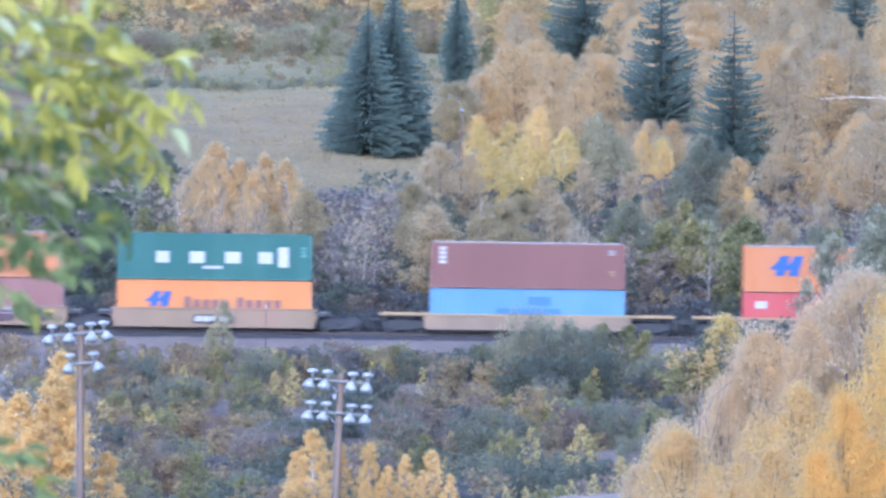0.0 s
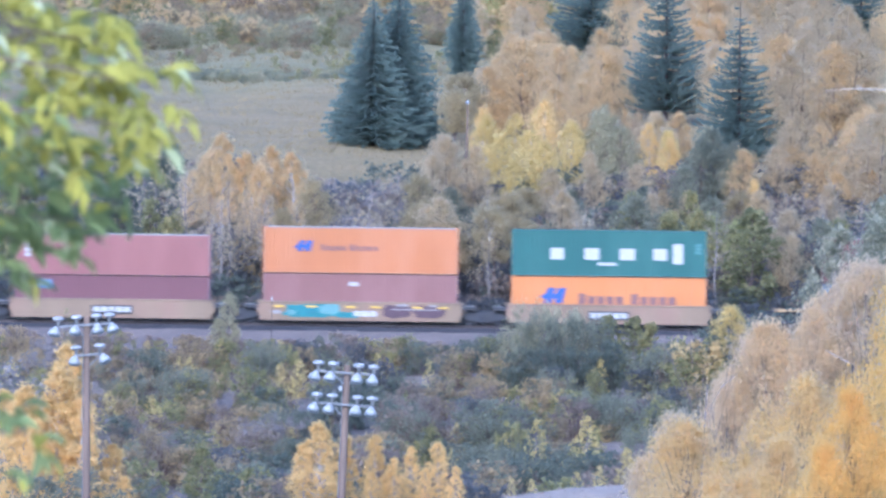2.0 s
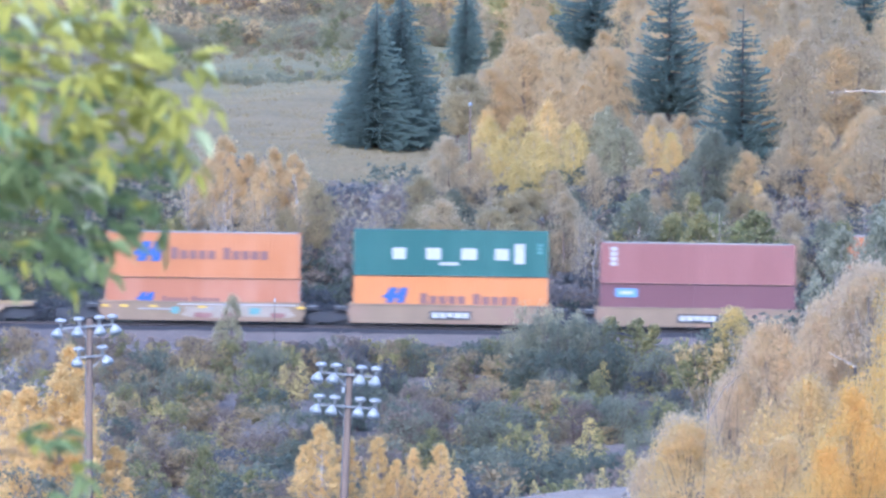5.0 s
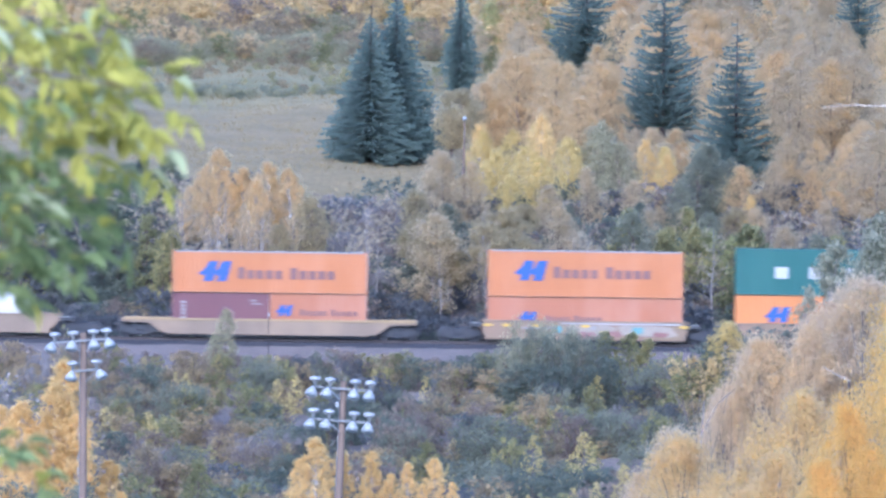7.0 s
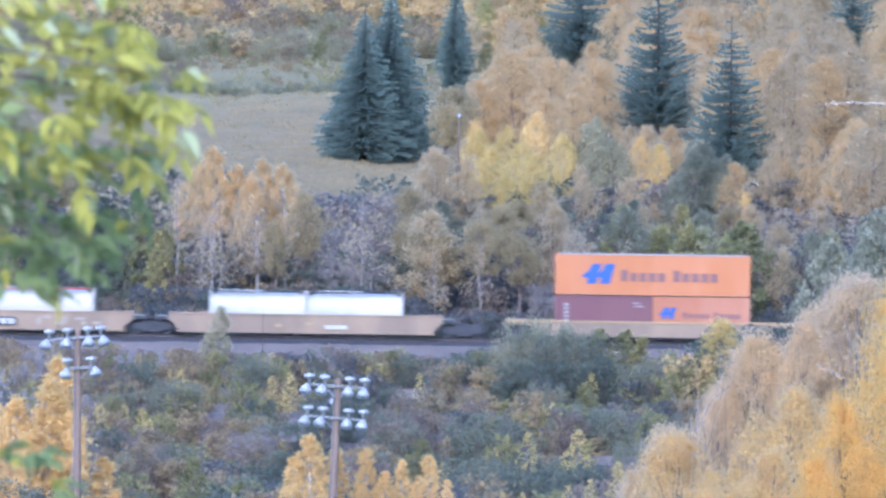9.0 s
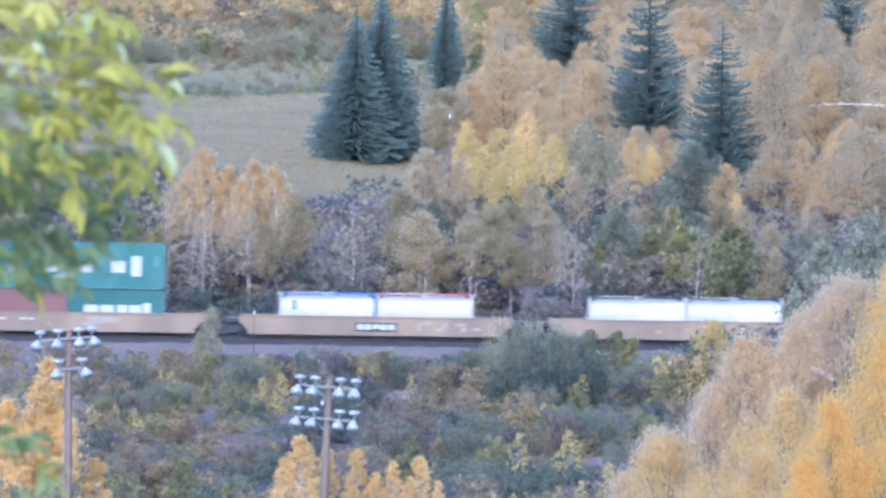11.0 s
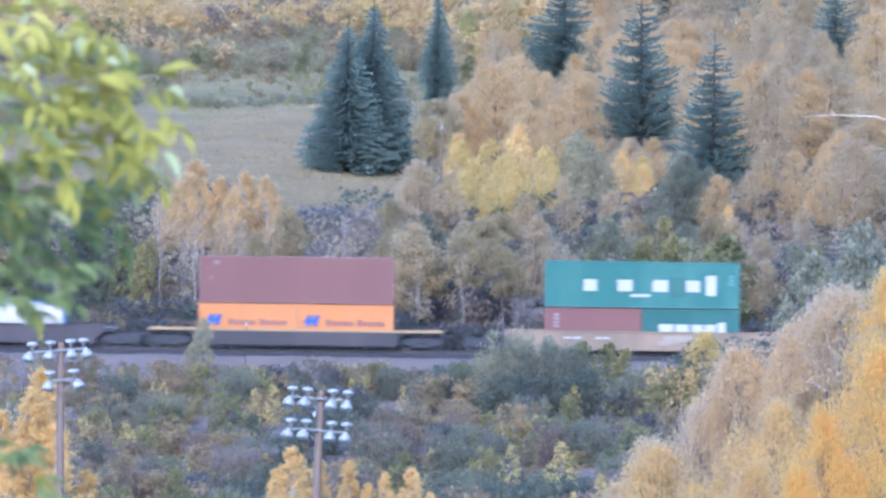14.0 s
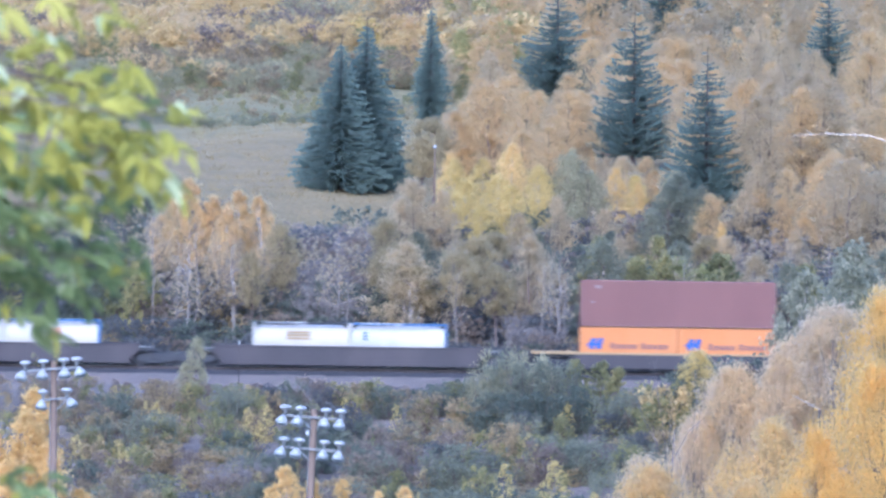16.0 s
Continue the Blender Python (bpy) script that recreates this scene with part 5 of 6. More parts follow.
def blocks(paint, f0, f1, z0, z1, count, fill=0.74):
    """A row of plain blocks in place of a word."""
    p = (f1 - f0) / count
    return [(paint, f0 + i * p, f0 + (i + fill) * p, z0 + (0.22 * (z1 - z0) if i else 0), z1 - 0.12 * (z1 - z0)) for i in range(count)]


def stack(paint, f0, f1, z0, z1, count, fill=0.7):
    """A column of plain blocks in place of upright writing."""
    p = (z1 - z0) / count
    return [(paint, f0, f1, z0 + i * p, z0 + (i + fill) * p) for i in range(count)]


BIG = [("blue", .131, .298, .64, 1.89, "sails"), *blocks("lettering", .335, .575, 1.0, 1.82, 5), *blocks("lettering", .605, .845, 1.0, 1.82, 5)]
SMALL = [("blue", .155, .25, .88, 1.55, "sails"), *blocks("lettering", .295, .43, 1.1, 1.55, 5, 0.7), *blocks("lettering", .445, .595, 1.1, 1.55, 5, 0.7)]
LOW = [("blue", .145, .275, .70, 1.65, "sails"), *blocks("lettering", .345, .585, 1.03, 1.78, 5), *blocks("lettering", .615, .855, 1.03, 1.78, 5)]
BLOCKS = [("white", a, b, 1.14, 1.86) for a, b in ((.198, .266), (.372, .448), (.554, .632), (.726, .797))] + [("white", .827, .88, .82, 2.08), ("white", .44, .54, 2.03, 2.21), *stack("spray_light_teal", .945, .972, .8, 1.5, 3)]
PLATE = [("iron", -1.3, 1.3, 0.48, 1.02), *[("white", -1.16 + 0.48 * i, -0.76 + 0.48 * i, 0.58 + (0.06 if i == 2 else 0), 0.92) for i in range(5)]]


def forty(x, lower, upper, low_h=STD):
    ride(lower, x, 0.25)
    ride(upper, x, 0.305 + low_h)


FT40, FT20 = 12.192, 6.058
SIDE_MARK = stack("white", .047, .082, .3, 1.55, 4, 0.78)

X = {"a": 110.5, "b": 90.84, "c": 71.2, "d": 55.61, "e": 40.05, "f": 24.53, "g": 8.97, "h": -10.84, "i": -32.57, "j": -51.99, "k": -71.38, "l": -93.07, "m": -113.66, "n": -135.43}
ride(well_car("plain", "tan", "car_yellow", "yellow well car carrying stacked containers", (-7.7, 7.7)), X["a"], 0)
forty(X["a"], container(FT40, STD, "red", "red shipping container in the well", [("white", .06, .12, .55, 1.0)]), container(FT40, HC, "orange", "orange high container with blue and dark marks", BIG, "steel_pale"))
ride(well_car("plain", "tan", "car_yellow", "yellow well car with a light top edge", (-7.7, 7.7)), X["b"], 0)
forty(X["b"], container(FT40, STD, "sky_blue", "light blue shipping container with darker blue patches", [("blue_mid", .34, .67, 1.2, 1.55), ("blue_mid", .5, .62, .45, 1.0)]),
      container(FT40, HC, "maroon", "maroon high container with white side numbers turned to bars", [*stack("white", .045, .08, .32, 1.45, 4, 0.75), *stack("spray_pale", .915, .95, .45, .8, 2), ("car_yellow", .92, .95, 1.75, 1.87), ("car_yellow", .925, .95, 1.95, 2.05)], "steel_pale"))
for key, paint, low, up, low_h, lab in (
        ("c", "tan_rose", ("orange_deep", LOW), ("teal", BLOCKS), HC, "deep orange"),
        ("d", "tan_rose", ("rose", [("white", .44, .49, .5, .75)]), ("orange", SMALL), HC, "weathered red-brown"),
        ("e", "tan_rose", ("maroon_dark", [("sky_blue", .075, .19, .25, .8), ("white", .10, .165, .42, .62)]), ("brick", SIDE_MARK + [("rose", .93, .97, .45, .55), ("rose", .945, .975, .7, .8)]), STD, "dark maroon"),
        ("f", "tan_rose", ("orange_deep", LOW), ("teal", BLOCKS), HC, "deep orange"),
        ("g", "tan_rose", ("orange_faded", SMALL), ("orange", BIG), STD, "faded orange")):
    marks = {"g": [("white", -1.5, 6.0, 1.2, 1.28), ("spray_pale", -4.0, -1.9, .88, .98), *[("mark_yellow", x - .26, x + .26, 1.02, 1.16) for x in (-6.1, -4.9, -3.05, 0, 6.2)]],
             "d": [*[("white", -.4 + .5 * i, .04 + .5 * i, .5, .84) for i in range(3)], *[("mark_yellow", x - .33, x + .33, 1.03, 1.15) for x in (-5.1, -3.05, -0.6, 1.0, 3.6, 5.2)]]}.get(key, PLATE)
    ends = {"c": (-7.78, 7.9), "g": (-7.9,)}.get(key, (-7.78,))
    unit = well_car("forty", paint, "tan", "tan articulated well car unit" + (" covered with teal and dark spray paint" if key == "d" else " with a white plate on its side"), ends, marks)
    for n, row in enumerate(SPRAYED.get(key, ())):
        spray(unit, *row, n, n + 3)
    ride(unit, X[key], 0)
    up_h = STD if key == "e" else HC
    up_lab = {"teal": "teal green high container with white blocks of lettering", "orange": "orange high container with blue mark and dark bars", "brick": "brick-red container with white side bars"}[up[0]]
    forty(X[key], container(FT40, low_h, low[0], lab + " container in the well", low[1]), container(FT40, up_h, up[0], up_lab, up[1], "steel_pale" if up[0] != "teal" else None), low_h)
ride(well_car("single", "tan", "car_yellow", "faded yellow well car with tapered ends", (-8.1, 8.1)), X["h"], 0)
HALF = [("blue", .06, .23, .68, 1.38, "sails"), *blocks("lettering", .31, .60, .95, 1.4, 5, 0.7), *blocks("lettering", .63, .92, .95, 1.4, 5, 0.7)]
ride(container(FT20, STD, "maroon_dark", "short dark maroon container in the well", [*stack("spray_pale", .09, .14, .5, 1.7, 5, 0.6), ("spray_pale", .8, .88, .4, .48), ("spray_pale", .82, .92, .6, .68)]), X["h"] - 3.067, 0.25)
ride(container(FT20, STD, "orange_faded", "short faded orange container in the well", HALF), X["h"] + 3.067, 0.25)
ride(container(FT40, STD, "orange", "orange container with large blue mark and dark bars", BIG, "steel_pale"), X["h"], 0.305 + STD)
TAN_PLATE = [("white", 1.2, 2.6, 0.5, 0.75), ("car_yellow", -1.9, -1.5, 0.6, 0.8), ("car_yellow", 0.0, 0.4, 0.75, 0.9)]
for key, ends, left, right in (("i", (-9.69, 9.9), "galvanised", "galvanised"), ("j", (-9.69,), "blue_trim", "red_trim")):
    car = well_car("long", "tan", "tan", "tan long well car carrying two white tanks", ends, TAN_PLATE if key == "i" else PLATE)
    for n, (x0, x1, z0, z1) in enumerate([(2.5, 2.9, .5, 1.1), (2.9, 3.5, .9, 1.15), (3.7, 4.3, .5, .75), (4.1, 4.5, .6, 1.1), (4.9, 5.7, .85, 1.05), (5.3, 5.7, .5, .8), (6.0, 6.6, .6, .8)] if key == "j" else []):
        spray(car, "pale_stain", x0, x1, z0, z1, n, n + 31)
    ride(car, X[key], 0)
    for dx, trim in ((-3.06, left), (3.06, right)):
        ride(tank_container(trim, "white clad tank container with " + {"blue_trim": "blue", "red_trim": "red", "galvanised": "grey"}[trim] + " steel frame", clad="tank_cream" if trim == "red_trim" else "tank_white"), X[key] + dx, 0.25)
stained = well_car("long", "tan", "tan", "tan long well car with pale stains", (-9.8,), [("white", -4.9, -4.4, .92, 1.04), ("white", -4.3, -3.8, .92, 1.04), ("white", -2.9, -2.5, .92, 1.04), ("white", -2.4, -2.0, .92, 1.04)])
for n, row in enumerate([("pale_stain", 1.2, 2.4, .62, 1.2), ("pale_stain", 1.9, 3.4, .78, 1.22), ("pale_stain", 0.9, 1.8, .5, .9)]):
    spray(stained, *row, n, n + 21)
ride(stained, X["k"], 0)
ride(container(FT20, STD, "maroon", "short maroon container in the well", [*stack("spray_pale", .10, .14, .35, 1.3, 4, 0.65)]), X["k"] - 3.067, 0.25)
ride(container(FT20, STD, "teal", "short teal container in the well", [("white", .17, .32, .95, 1.4), ("white", .34, .48, .95, 1.4), ("white", .51, .62, .95, 1.4), ("white", .64, .76, .95, 1.4), ("white", .78, .86, .8, 1.5)]), X["k"] + 3.067, 0.25)
ride(container(FT40, HC, "teal_worn", "worn teal high container with white blocks and a dark patch", BLOCKS + [("teal", .65, .725, .95, 2.2)]), X["k"], 0.305 + STD)
ride(well_car("plain", "car_brown", "car_yellow", "dark brown well car with a yellow top edge", (-7.9, 7.9)), X["l"], 0)
for dx in (-3.067, 3.067):
    ride(container(FT20, STD, "orange_deep", "short deep orange container with blue mark and dark bars", HALF), X["l"] + dx, 0.25)
ride(container(FT40, HC, "maroon", "maroon high container with a small white mark", [("spray_pale", .07, .105, .32, .38), ("spray_pale", .075, .10, .43, .49), ("spray_pale", .055, .065, 1.3, 1.42)], "rose"), X["l"], 0.305 + STD)
for key, trims in (("m", ("galvanised", "blue_trim")), ("n", ("galvanised", "blue_trim"))):
    ride(well_car("long", "car_brown", "car_brown", "dark brown long well car carrying white tanks", (-9.6, 9.6)), X[key], 0)
    for dx, trim in zip((-3.06, 3.06), trims):
        pan = ("car_yellow" if key == "m" else "orange") if trim == "galvanised" or key == "n" else None
        ride(tank_container(trim, "white clad tank container with a coloured side panel" if pan else "white clad tank container with blue steel frame", pan, "tank_cream" if pan else "tank_white"), X[key] + dx, 0.25)

# ---- the leafless poplar whose dead limb reaches into the view ----
def dead_limb_tree(x, y, z, reach):
    t = tagged(new("dead_poplar"), "leafless grey poplar with one long pale limb", "bare tree")
    z0 = ground_z(x, y)
    v, f = [], []
    tube(v, f, [(0, 0, -0.4), (0.1, 0, 6), (0, 0.1, z - z0), (0.2, 0, z - z0 + 4)], [0.24, 0.18, 0.12, 0.04], 10)
    link_mesh("trunk", v, f, M["bark_pale"], t, smooth=True)
    v, f = [], []
    tube(v, f, [(0, 0, z - z0 - 0.5), (-reach * 0.4, -0.1, z - z0 - 0.02), (-reach * 0.75, -0.15, z - z0 + 0.02), (-reach, -0.2, z - z0 - 0.06)], [0.035, 0.022, 0.016, 0.008], 8)
    for k in (0.5, 0.7, 0.85):
        tube(v, f, [(-reach * k, -0.12, z - z0), (-reach * k - 0.25, -0.1, z - z0 + 0.16)], [0.014, 0.004], 4)
    link_mesh("limb", v, f, M["limb"], t, smooth=True)
    t.location = (x, y, z0)


dead_limb_tree(15.92, 200, 12.98, 4.01)


def broken_stem(x0, z0, x1, z1, y):
    """A dead sapling among the poplars whose bleached top has snapped and leans over."""
    t = tagged(new("dead_sapling"), "dead sapling with a bleached snapped top among poplars", "bare tree")
    g = ground_z(x1, y)
    v, f = [], []
    tube(v, f, [(0.15, 0.3, -0.4), (0.1, 0.2, (z1 - g) * 0.5), (0, 0, z1 - g)], [0.07, 0.05, 0.02], 8)
    link_mesh("trunk", v, f, M["bark_dark"], t, smooth=True)
    v, f = [], []
    tube(v, f, [(0, 0, z1 - g), ((x0 - x1) * 0.5, -0.1, (z0 + z1) / 2 - g), (x0 - x1, -0.2, z0 - g)], [0.014, 0.012, 0.006], 6)
    link_mesh("snapped_top", v, f, M["bark_pale"], t, smooth=True)
    t.location = (x1, y, g)


broken_stem(8.41, 6.56, 9.02, 6.24, 140)

# ---- flood light poles ----
def flood_pole(x, y, top, lean, rows, slope, boxed=False):
    """A wooden pole with two crossarms of bell flood lamps; rows of (height below the top, lamp places, turn)."""
    z0 = ground_z(x, y)
    pole_ = tagged(new("flood_light_pole"), "weathered wooden pole with two crossarms of white flood lamps", "light pole", "flood light poles")
    H = top - z0
    verts, faces = [], []
    tube(verts, faces, [(0, 0, -0.5), (0.02, 0, H * 0.4), (0, 0, H)], [0.19, 0.165, 0.135], 14)
    link_mesh("pole", verts, faces, M["wood_pole"], pole_, smooth=True)
    v, f = [], []
    tube(v, f, [(-0.17, -0.1, 0.5), (-0.16, -0.1, H * 0.5), (-0.15, -0.1, H - 0.25)], [0.016, 0.016, 0.016], 6)
    link_mesh("conduit", v, f, M["steel_grey"], pole_)
    if boxed:
        part("junction_box", box(-0.3, -0.17, -0.2, -0.02, H - 1.08, H - 0.86, bevel=0.015), M["galvanised"], pole_, "small grey junction box")
        bracket = part("top_bracket", box(-0.3, 0.0, -0.03, 0.03, H - 0.06, H - 0.02), M["iron"], pole_)
        part("insulator", lathe([(0.05, H - 0.05), (0.09, H + 0.0), (0.16, H + 0.03), (0.16, H + 0.08), (0.05, H + 0.12)], 10, pose(-0.36, 0, 0)), M["iron"], bracket, "dark cap at the pole top")
    for drop, lamps in rows:
        z = H - drop
        a, b = lamps[0][0] - 0.12, lamps[-1][0] + 0.1
        arm = part("crossarm", prism([(a, z + slope * a - 0.04), (b, z + slope * b - 0.04), (b, z + slope * b + 0.04), (a, z + slope * a + 0.04)], -0.24, -0.15), M["steel_grey"], pole_)
        for s in (-1, 1):
            v, f = [], []
            tube(v, f, [(s * 0.6, -0.2, z + s * 0.6 * slope - 0.03), (s * 0.12, -0.18, z - 0.45)], [0.02, 0.02], 5)
            link_mesh("brace", v, f, M["galvanised"], arm)
        for lx, turn in lamps:
            zz = z + lx * slope
            bm = bmesh.new()
            add_lathe(bm, [(0.07, 0.06), (0.07, 0.22), (0.18, 0.25), (0.235, 0.30), (0.24, 0.35), (0.19, 0.405), (0.07, 0.43)], 16, pose(lx, -0.2, zz))
            lamp = part("ballast_cap", bm, M["lamp_white"], pole_, smooth=True)
            tilt = pose(lx - turn * 0.007, -0.32, zz - 0.03, -18, turn, 0)
            part("reflector", lathe([(0.07, 0.04), (0.11, -0.02), (0.20, -0.13), (0.25, -0.25), (0.262, -0.32)], 18, tilt), M["lamp_white"], lamp, smooth=True)
            part("lens", lathe([(0.25, -0.326), (0.2, -0.37), (0.08, -0.4)], 16, tilt), M["glass_grey"], lamp, smooth=True)
            part("neck", lathe([(0.05, -0.05), (0.05, 0.12)], 10, pose(lx, -0.22, zz)), M["steel_grey"], lamp)
    pole_.matrix_basis = pose(x, y, z0, 0, lean, 0)
    return pole_


flood_pole(-4.39, 260, 2.06, 1.9, ((0.32, ((-1.18, 12), (-0.55, 12), (0.49, 6), (1.1, 4))), (1.63, ((-1.18, 12), (-0.55, 12), (0.49, 6), (1.1, 4)))), -0.035, True)
flood_pole(-14.72, 262, 3.84, -0.4, ((0.32, ((-1.17, 14), (-0.42, 4), (0.42, -4), (0.95, -14))), (1.57, ((-0.42, 6), (0.55, -20)))), 0.085)

# ---- trackside post and hillside lamp ----
def trackside_post(x, y, z, h):
    p = tagged(new("marker_post"), "thin pale steel marker post beside the track", "marker post")
    v, f = [], []
    tube(v, f, [(0, 0, -0.3), (0, 0, h)], [0.022, 0.018], 8)
    link_mesh("post", v, f, M["rail"], p)
    part("plate", box(-0.05, 0.05, -0.05, -0.035, h - 0.25, h - 0.02), M["galvanised"], p)
    p.location = (x, y, z)


trackside_post(-10.79, 394.3, -0.55, 2.3)

def street_lamp(x, y, h):
    p = tagged(new("street_lamp"), "thin grey lamp post among the hillside trees", "street lamp")
    v, f = [], []
    tube(v, f, [(0, 0, -0.3), (0, 0, h * 0.6), (0, 0, h)], [0.085, 0.07, 0.05], 8)
    link_mesh("post", v, f, M["wood_pole"], p, smooth=True)
    part("lamp_head", lathe([(0.05, h - 0.08), (0.15, h), (0.17, h + 0.09), (0.1, h + 0.19), (0.02, h + 0.23)], 12), M["galvanised"], p, smooth=True)
    p.location = (x, y, ground_z(x, y))


street_lamp(1.42, 456, 6.48)

# ---- the near tree whose twigs hang into the view ----
def leaf_mesh(name, length, width, material, fold, seed):
    rng = random.Random(seed)
    v, f = [], []
    n = 5
    for i in range(n + 1):
        t = i / n
        w = width * math.sin(math.pi * min(1, 0.08 + 0.92 * t) ** 0.8) ** 0.9 * 0.5
        w = w if 0 < i < n else 0.002
        jag = 1 + 0.18 * rng.uniform(-1, 1)
        z = -0.22 * length * t * t
        v += [(length * t, -w * jag, z + fold * w), (length * t, 0, z), (length * t, w / jag, z + fold * w)]
    for i in range(n):
        a = 3 * i
        f += [(a, a + 3, a + 4, a + 1), (a + 1, a + 4, a + 5, a + 2)]
    me = bpy.data.meshes.new(name)
    me.from_pydata(v, [], f)
    me.materials.append(M[material])
    me.update()
    return me


LEAVES = {k: [leaf_mesh("leaf", 0.05 + 0.008 * i, 0.021 + 0.005 * i, k, 0.25 + 0.2 * i, i + 3) for i in range(3)] for k in ("near_green", "near_yellow", "near_pale")}
SPRAYS = []
SWAY = [(0, 0.003), (0.5, -0.032), (1, -0.054), (1.5, -0.023), (2, -0.018), (2.5, 0.033), (3, 0.006), (3.5, 0.092), (4, 0.083), (6.5, 0.038), (7, 0.000), (7.5, 0.038), (8, 0.023), (8.5, 0.046), (9, 0.055), (11.5, 0.031), (12, 0.054), (12.5, 0.045), (13, 0.051), (13.5, 0.043), (14, 0.054), (14.5, 0.048), (15, 0.052), (15.5, 0.070), (16, 0.111)]   # seconds, metres to the right by the wind


def near_tree():
    tree = tagged(new("ash_tree"), "near ash tree with green and yellowing leaflets", "tree")
    tx, ty = -3.1, 14.6
    z0 = ground_z(tx, ty)
    tree.location = (tx, ty, z0)
    v, f = [], []
    tube(v, f, [(0, 0, -0.3), (0.05, 0, 1.5), (0.1, 0.05, 3.0), (0.0, 0, 4.6), (-0.1, 0, 6.2)], [0.17, 0.15, 0.12, 0.08, 0.03], 12)
    link_mesh("trunk", v, f, M["bark"], tree, smooth=True)
    rng = random.Random(31)
    # tip x, tip z, droop, share of yellow, twigs
    plan = [(-0.746, 11.153, 0.95, 0.25, 14), (-0.815, 11.063, 0.98, 0.3, 17), (-0.623, 11.040, 0.95, 0.17, 10), (-0.637, 10.963, 0.95, 0.14, 10), (-0.692, 10.924, 0.85, 0.22, 18), (-0.775, 10.981, 0.4, 0.35, 19), (-0.653, 10.868, 0.8, 0.16, 11), (-0.850, 10.852, 0.15, 0.4, 26), (-0.753, 10.751, 0.1, 0.25, 18), (-0.835, 10.661, 0.05, 0.3, 24), (-0.925, 10.749, 0.05, 0.4, 25), (-0.821, 10.610, 0.05, 0.14, 10), (-0.974, 10.570, 0.1, 0.25, 14), (-0.928, 10.927, 0.35, 0.4, 15), (-0.968, 11.131, 0.6, 0.35, 6), (-0.887, 10.788, 0.1, 0.35, 20), (-0.968, 10.085, 0.2, 0.12, 6)]
    for k, (x, z, yellow, span, count) in enumerate(plan):
        origin = Vector((0.0, 0.0, z + 0.25 - z0 - rng.uniform(0, 0.2)))
        tip = Vector((x - tx, rng.uniform(-0.35, 0.35), z - z0))
        v, f = [], []
        mid = origin.lerp(tip, 0.55) + Vector((0, 0, 0.10))
        tube(v, f, [(0, 0, 0), mid - origin, tip - origin], [0.012, 0.006, 0.002], 6)
        bob = link_mesh("branch", v, f, M["bark"], tree, smooth=True)
        bob.location = origin
        SPRAYS.append((bob, origin.copy(), k))
        rest = {}
        for i in range(int(count * 1.35)):
            t = 1 - span * rng.random() ** 1.1
            c = (mid.lerp(tip, max(0, t - 0.55) / 0.45) if t > 0.55 else origin.lerp(mid, t / 0.55)) - origin
            c = c + Vector((rng.uniform(-0.05, 0.05), rng.uniform(-0.22, 0.22), rng.uniform(-0.10, 0.06)))
            stalk = pose(*c, rng.uniform(-40, 40), rng.uniform(-30, 60), rng.uniform(-80, 80))
            for j in range(5):
                kind = "near_yellow" if rng.random() < yellow * (0.6 + 0.6 * t) else "near_green"
                if rng.random() < (0.14 if yellow > 0.8 else 0.05):
                    kind = "near_pale"
                along, spread = (0.022 + 0.028 * (j // 2), (42 if j % 2 else -42)) if j < 4 else (0.08, 0)
                m = stalk @ pose(along, 0, 0, rng.uniform(-35, 35), rng.uniform(-12, 22), spread + rng.uniform(-15, 15)) @ Matrix.Scale(rng.uniform(0.75, 1.25), 4)
                me = LEAVES[kind][rng.randrange(3)]
                if i < 4:
                    lo = new("leaf", me)
                    lo.parent = bob
                    lo.matrix_basis = m
                else:
                    v, f = rest.setdefault(kind, ([], []))
                    k0 = len(v)
                    v += [m @ q.co for q in me.vertices]
                    f += [tuple(k0 + n for n in p.vertices) for p in me.polygons]
        for kind, (v, f) in rest.items():
            tagged(link_mesh("foliage", v, f, M[kind], bob), kind="stuff")


near_tree()

# ties under the train
def make_ties():
    base = None
    rest_v, rest_f = [], []
    for i in range(-460, 461):
        x = i * 0.51
        if abs(i) <= 65:
            if base is None:
                bm = box(-0.115, 0.115, -1.3, 1.3, -0.34, -0.155, bevel=0.012)
                base = part("tie", bm, M["tie"], track)
                ob = base
            else:
                ob = new("tie", base.data)
                ob.parent = track
            ob.location = (x, TRACK_Y, 0)
        else:
            b = len(rest_v)
            rest_v += [(x + sx * 0.115, TRACK_Y + sy * 1.3, z) for z in (-0.34, -0.155) for sx, sy in ((-1, -1), (1, -1), (1, 1), (-1, 1))]
            rest_f += [(b + 4, b + 5, b + 6, b + 7), (b, b + 1, b + 5, b + 4), (b + 1, b + 2, b + 6, b + 5), (b + 2, b + 3, b + 7, b + 6), (b + 3, b, b + 4, b + 7)]
    tagged(link_mesh("tie", rest_v, rest_f, M["tie"], track), kind="stuff")


make_ties()

# variants that were never planted
for kind, obs in KINDS.items():
    for ob in obs:
        if not ob.get("planted"):
            for o in (*ob.children_recursive, ob):
                bpy.data.objects.remove(o)


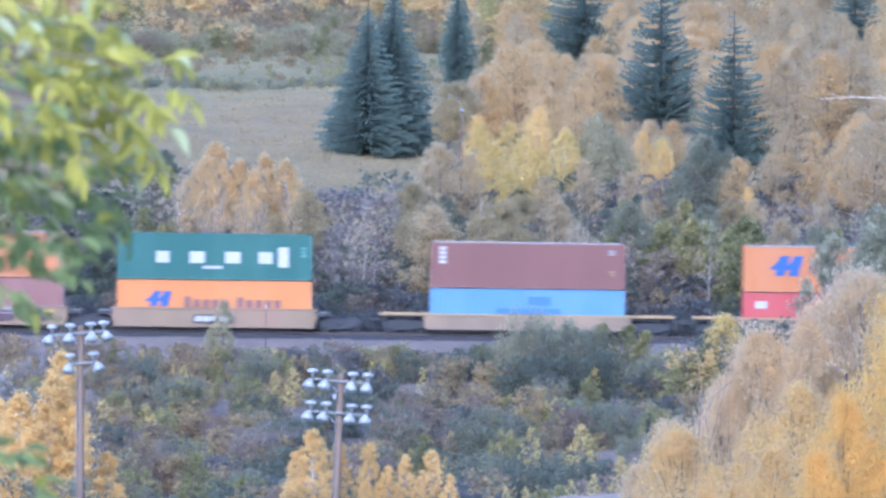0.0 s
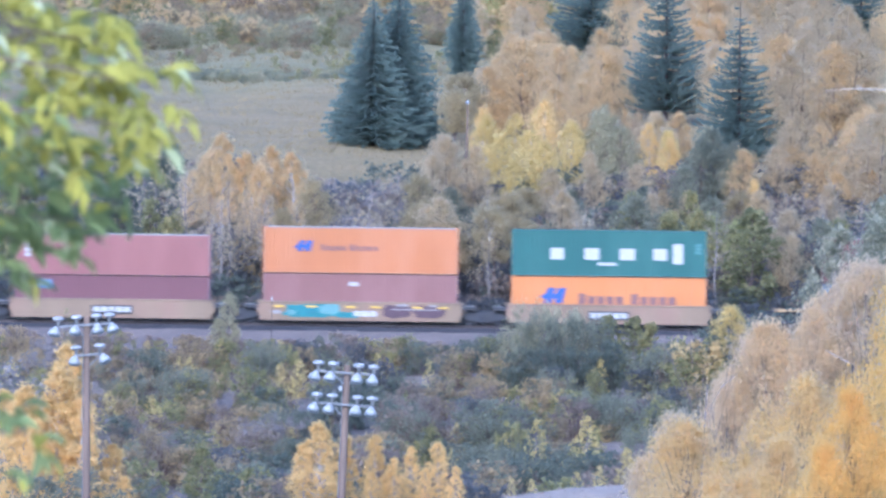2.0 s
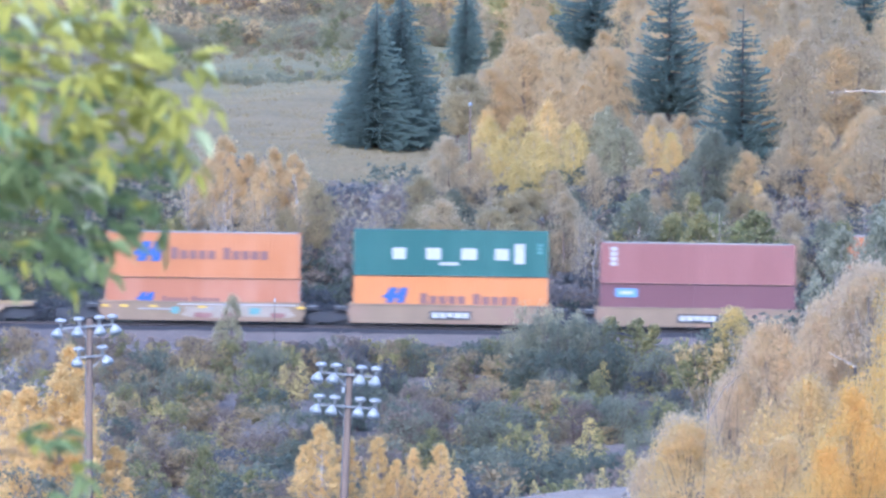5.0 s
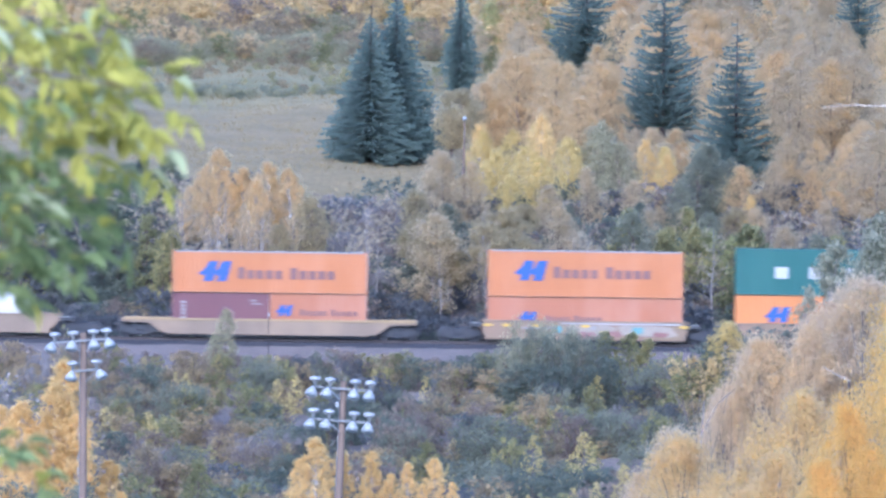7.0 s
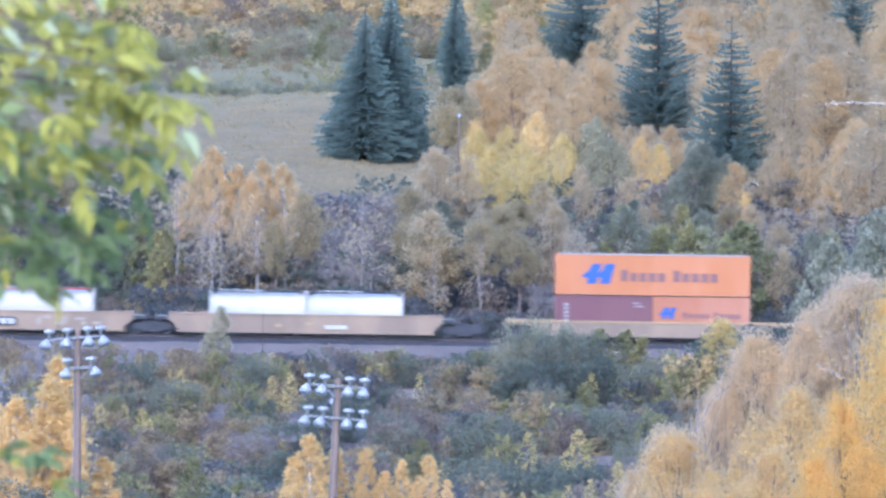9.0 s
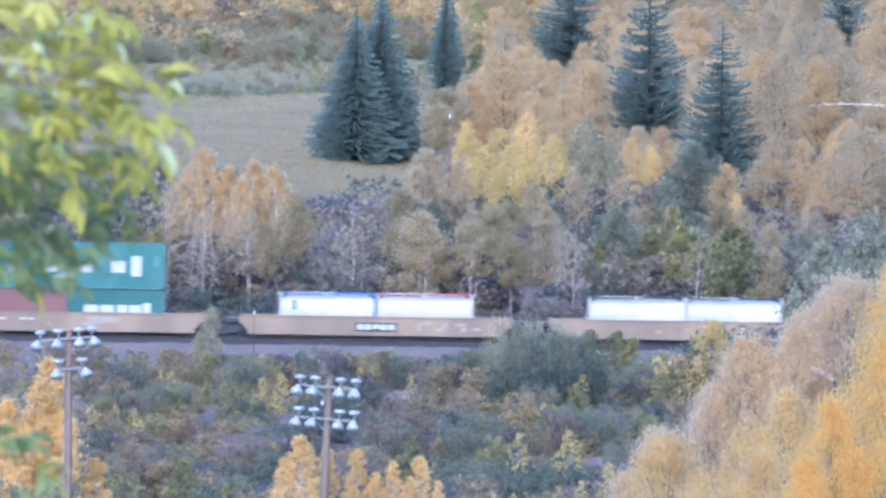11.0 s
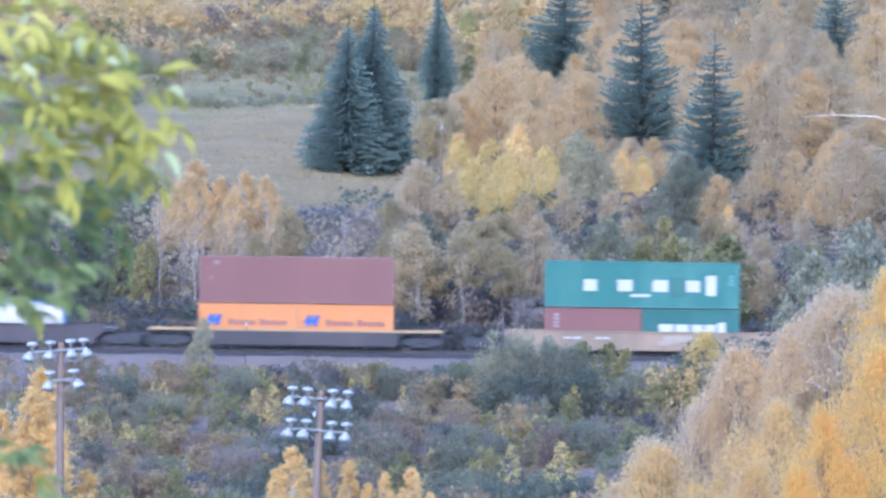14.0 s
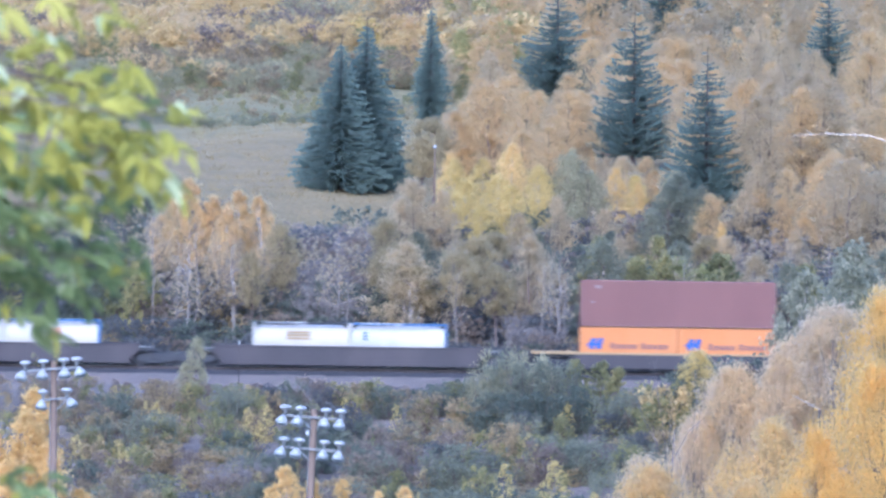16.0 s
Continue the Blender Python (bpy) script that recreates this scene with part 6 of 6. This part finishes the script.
def motions():
    for ob, x, y, z in MOVERS:
        walk(ob, [(t, pose(x + SPEED * (t - 7), y, z)) for t in (0, 4, 8, 12, 16)])
    turn = SPEED / 0.457
    for w, x in WHEELS:
        walk(w, [(k / FPS, Matrix.Translation((x, 0, 0.457)) @ Matrix.Rotation(turn * k / FPS, 4, "Y")) for k in range(0, 16 * FPS + 1)])
    for bob, o, k in SPRAYS:
        rows = []
        for t, dx in SWAY:
            f = 0.75 + 0.25 * math.sin(k * 1.7)
            rows.append((t, pose(o.x + dx * f, o.y, o.z + 0.012 * math.sin(2.1 * t + k), 3 * math.sin(2.3 * t + k), 0.8 * math.sin(1.9 * t + 1.7 * k), 1.0 * math.sin(1.3 * t + k))))
        walk(bob, rows)


motions()
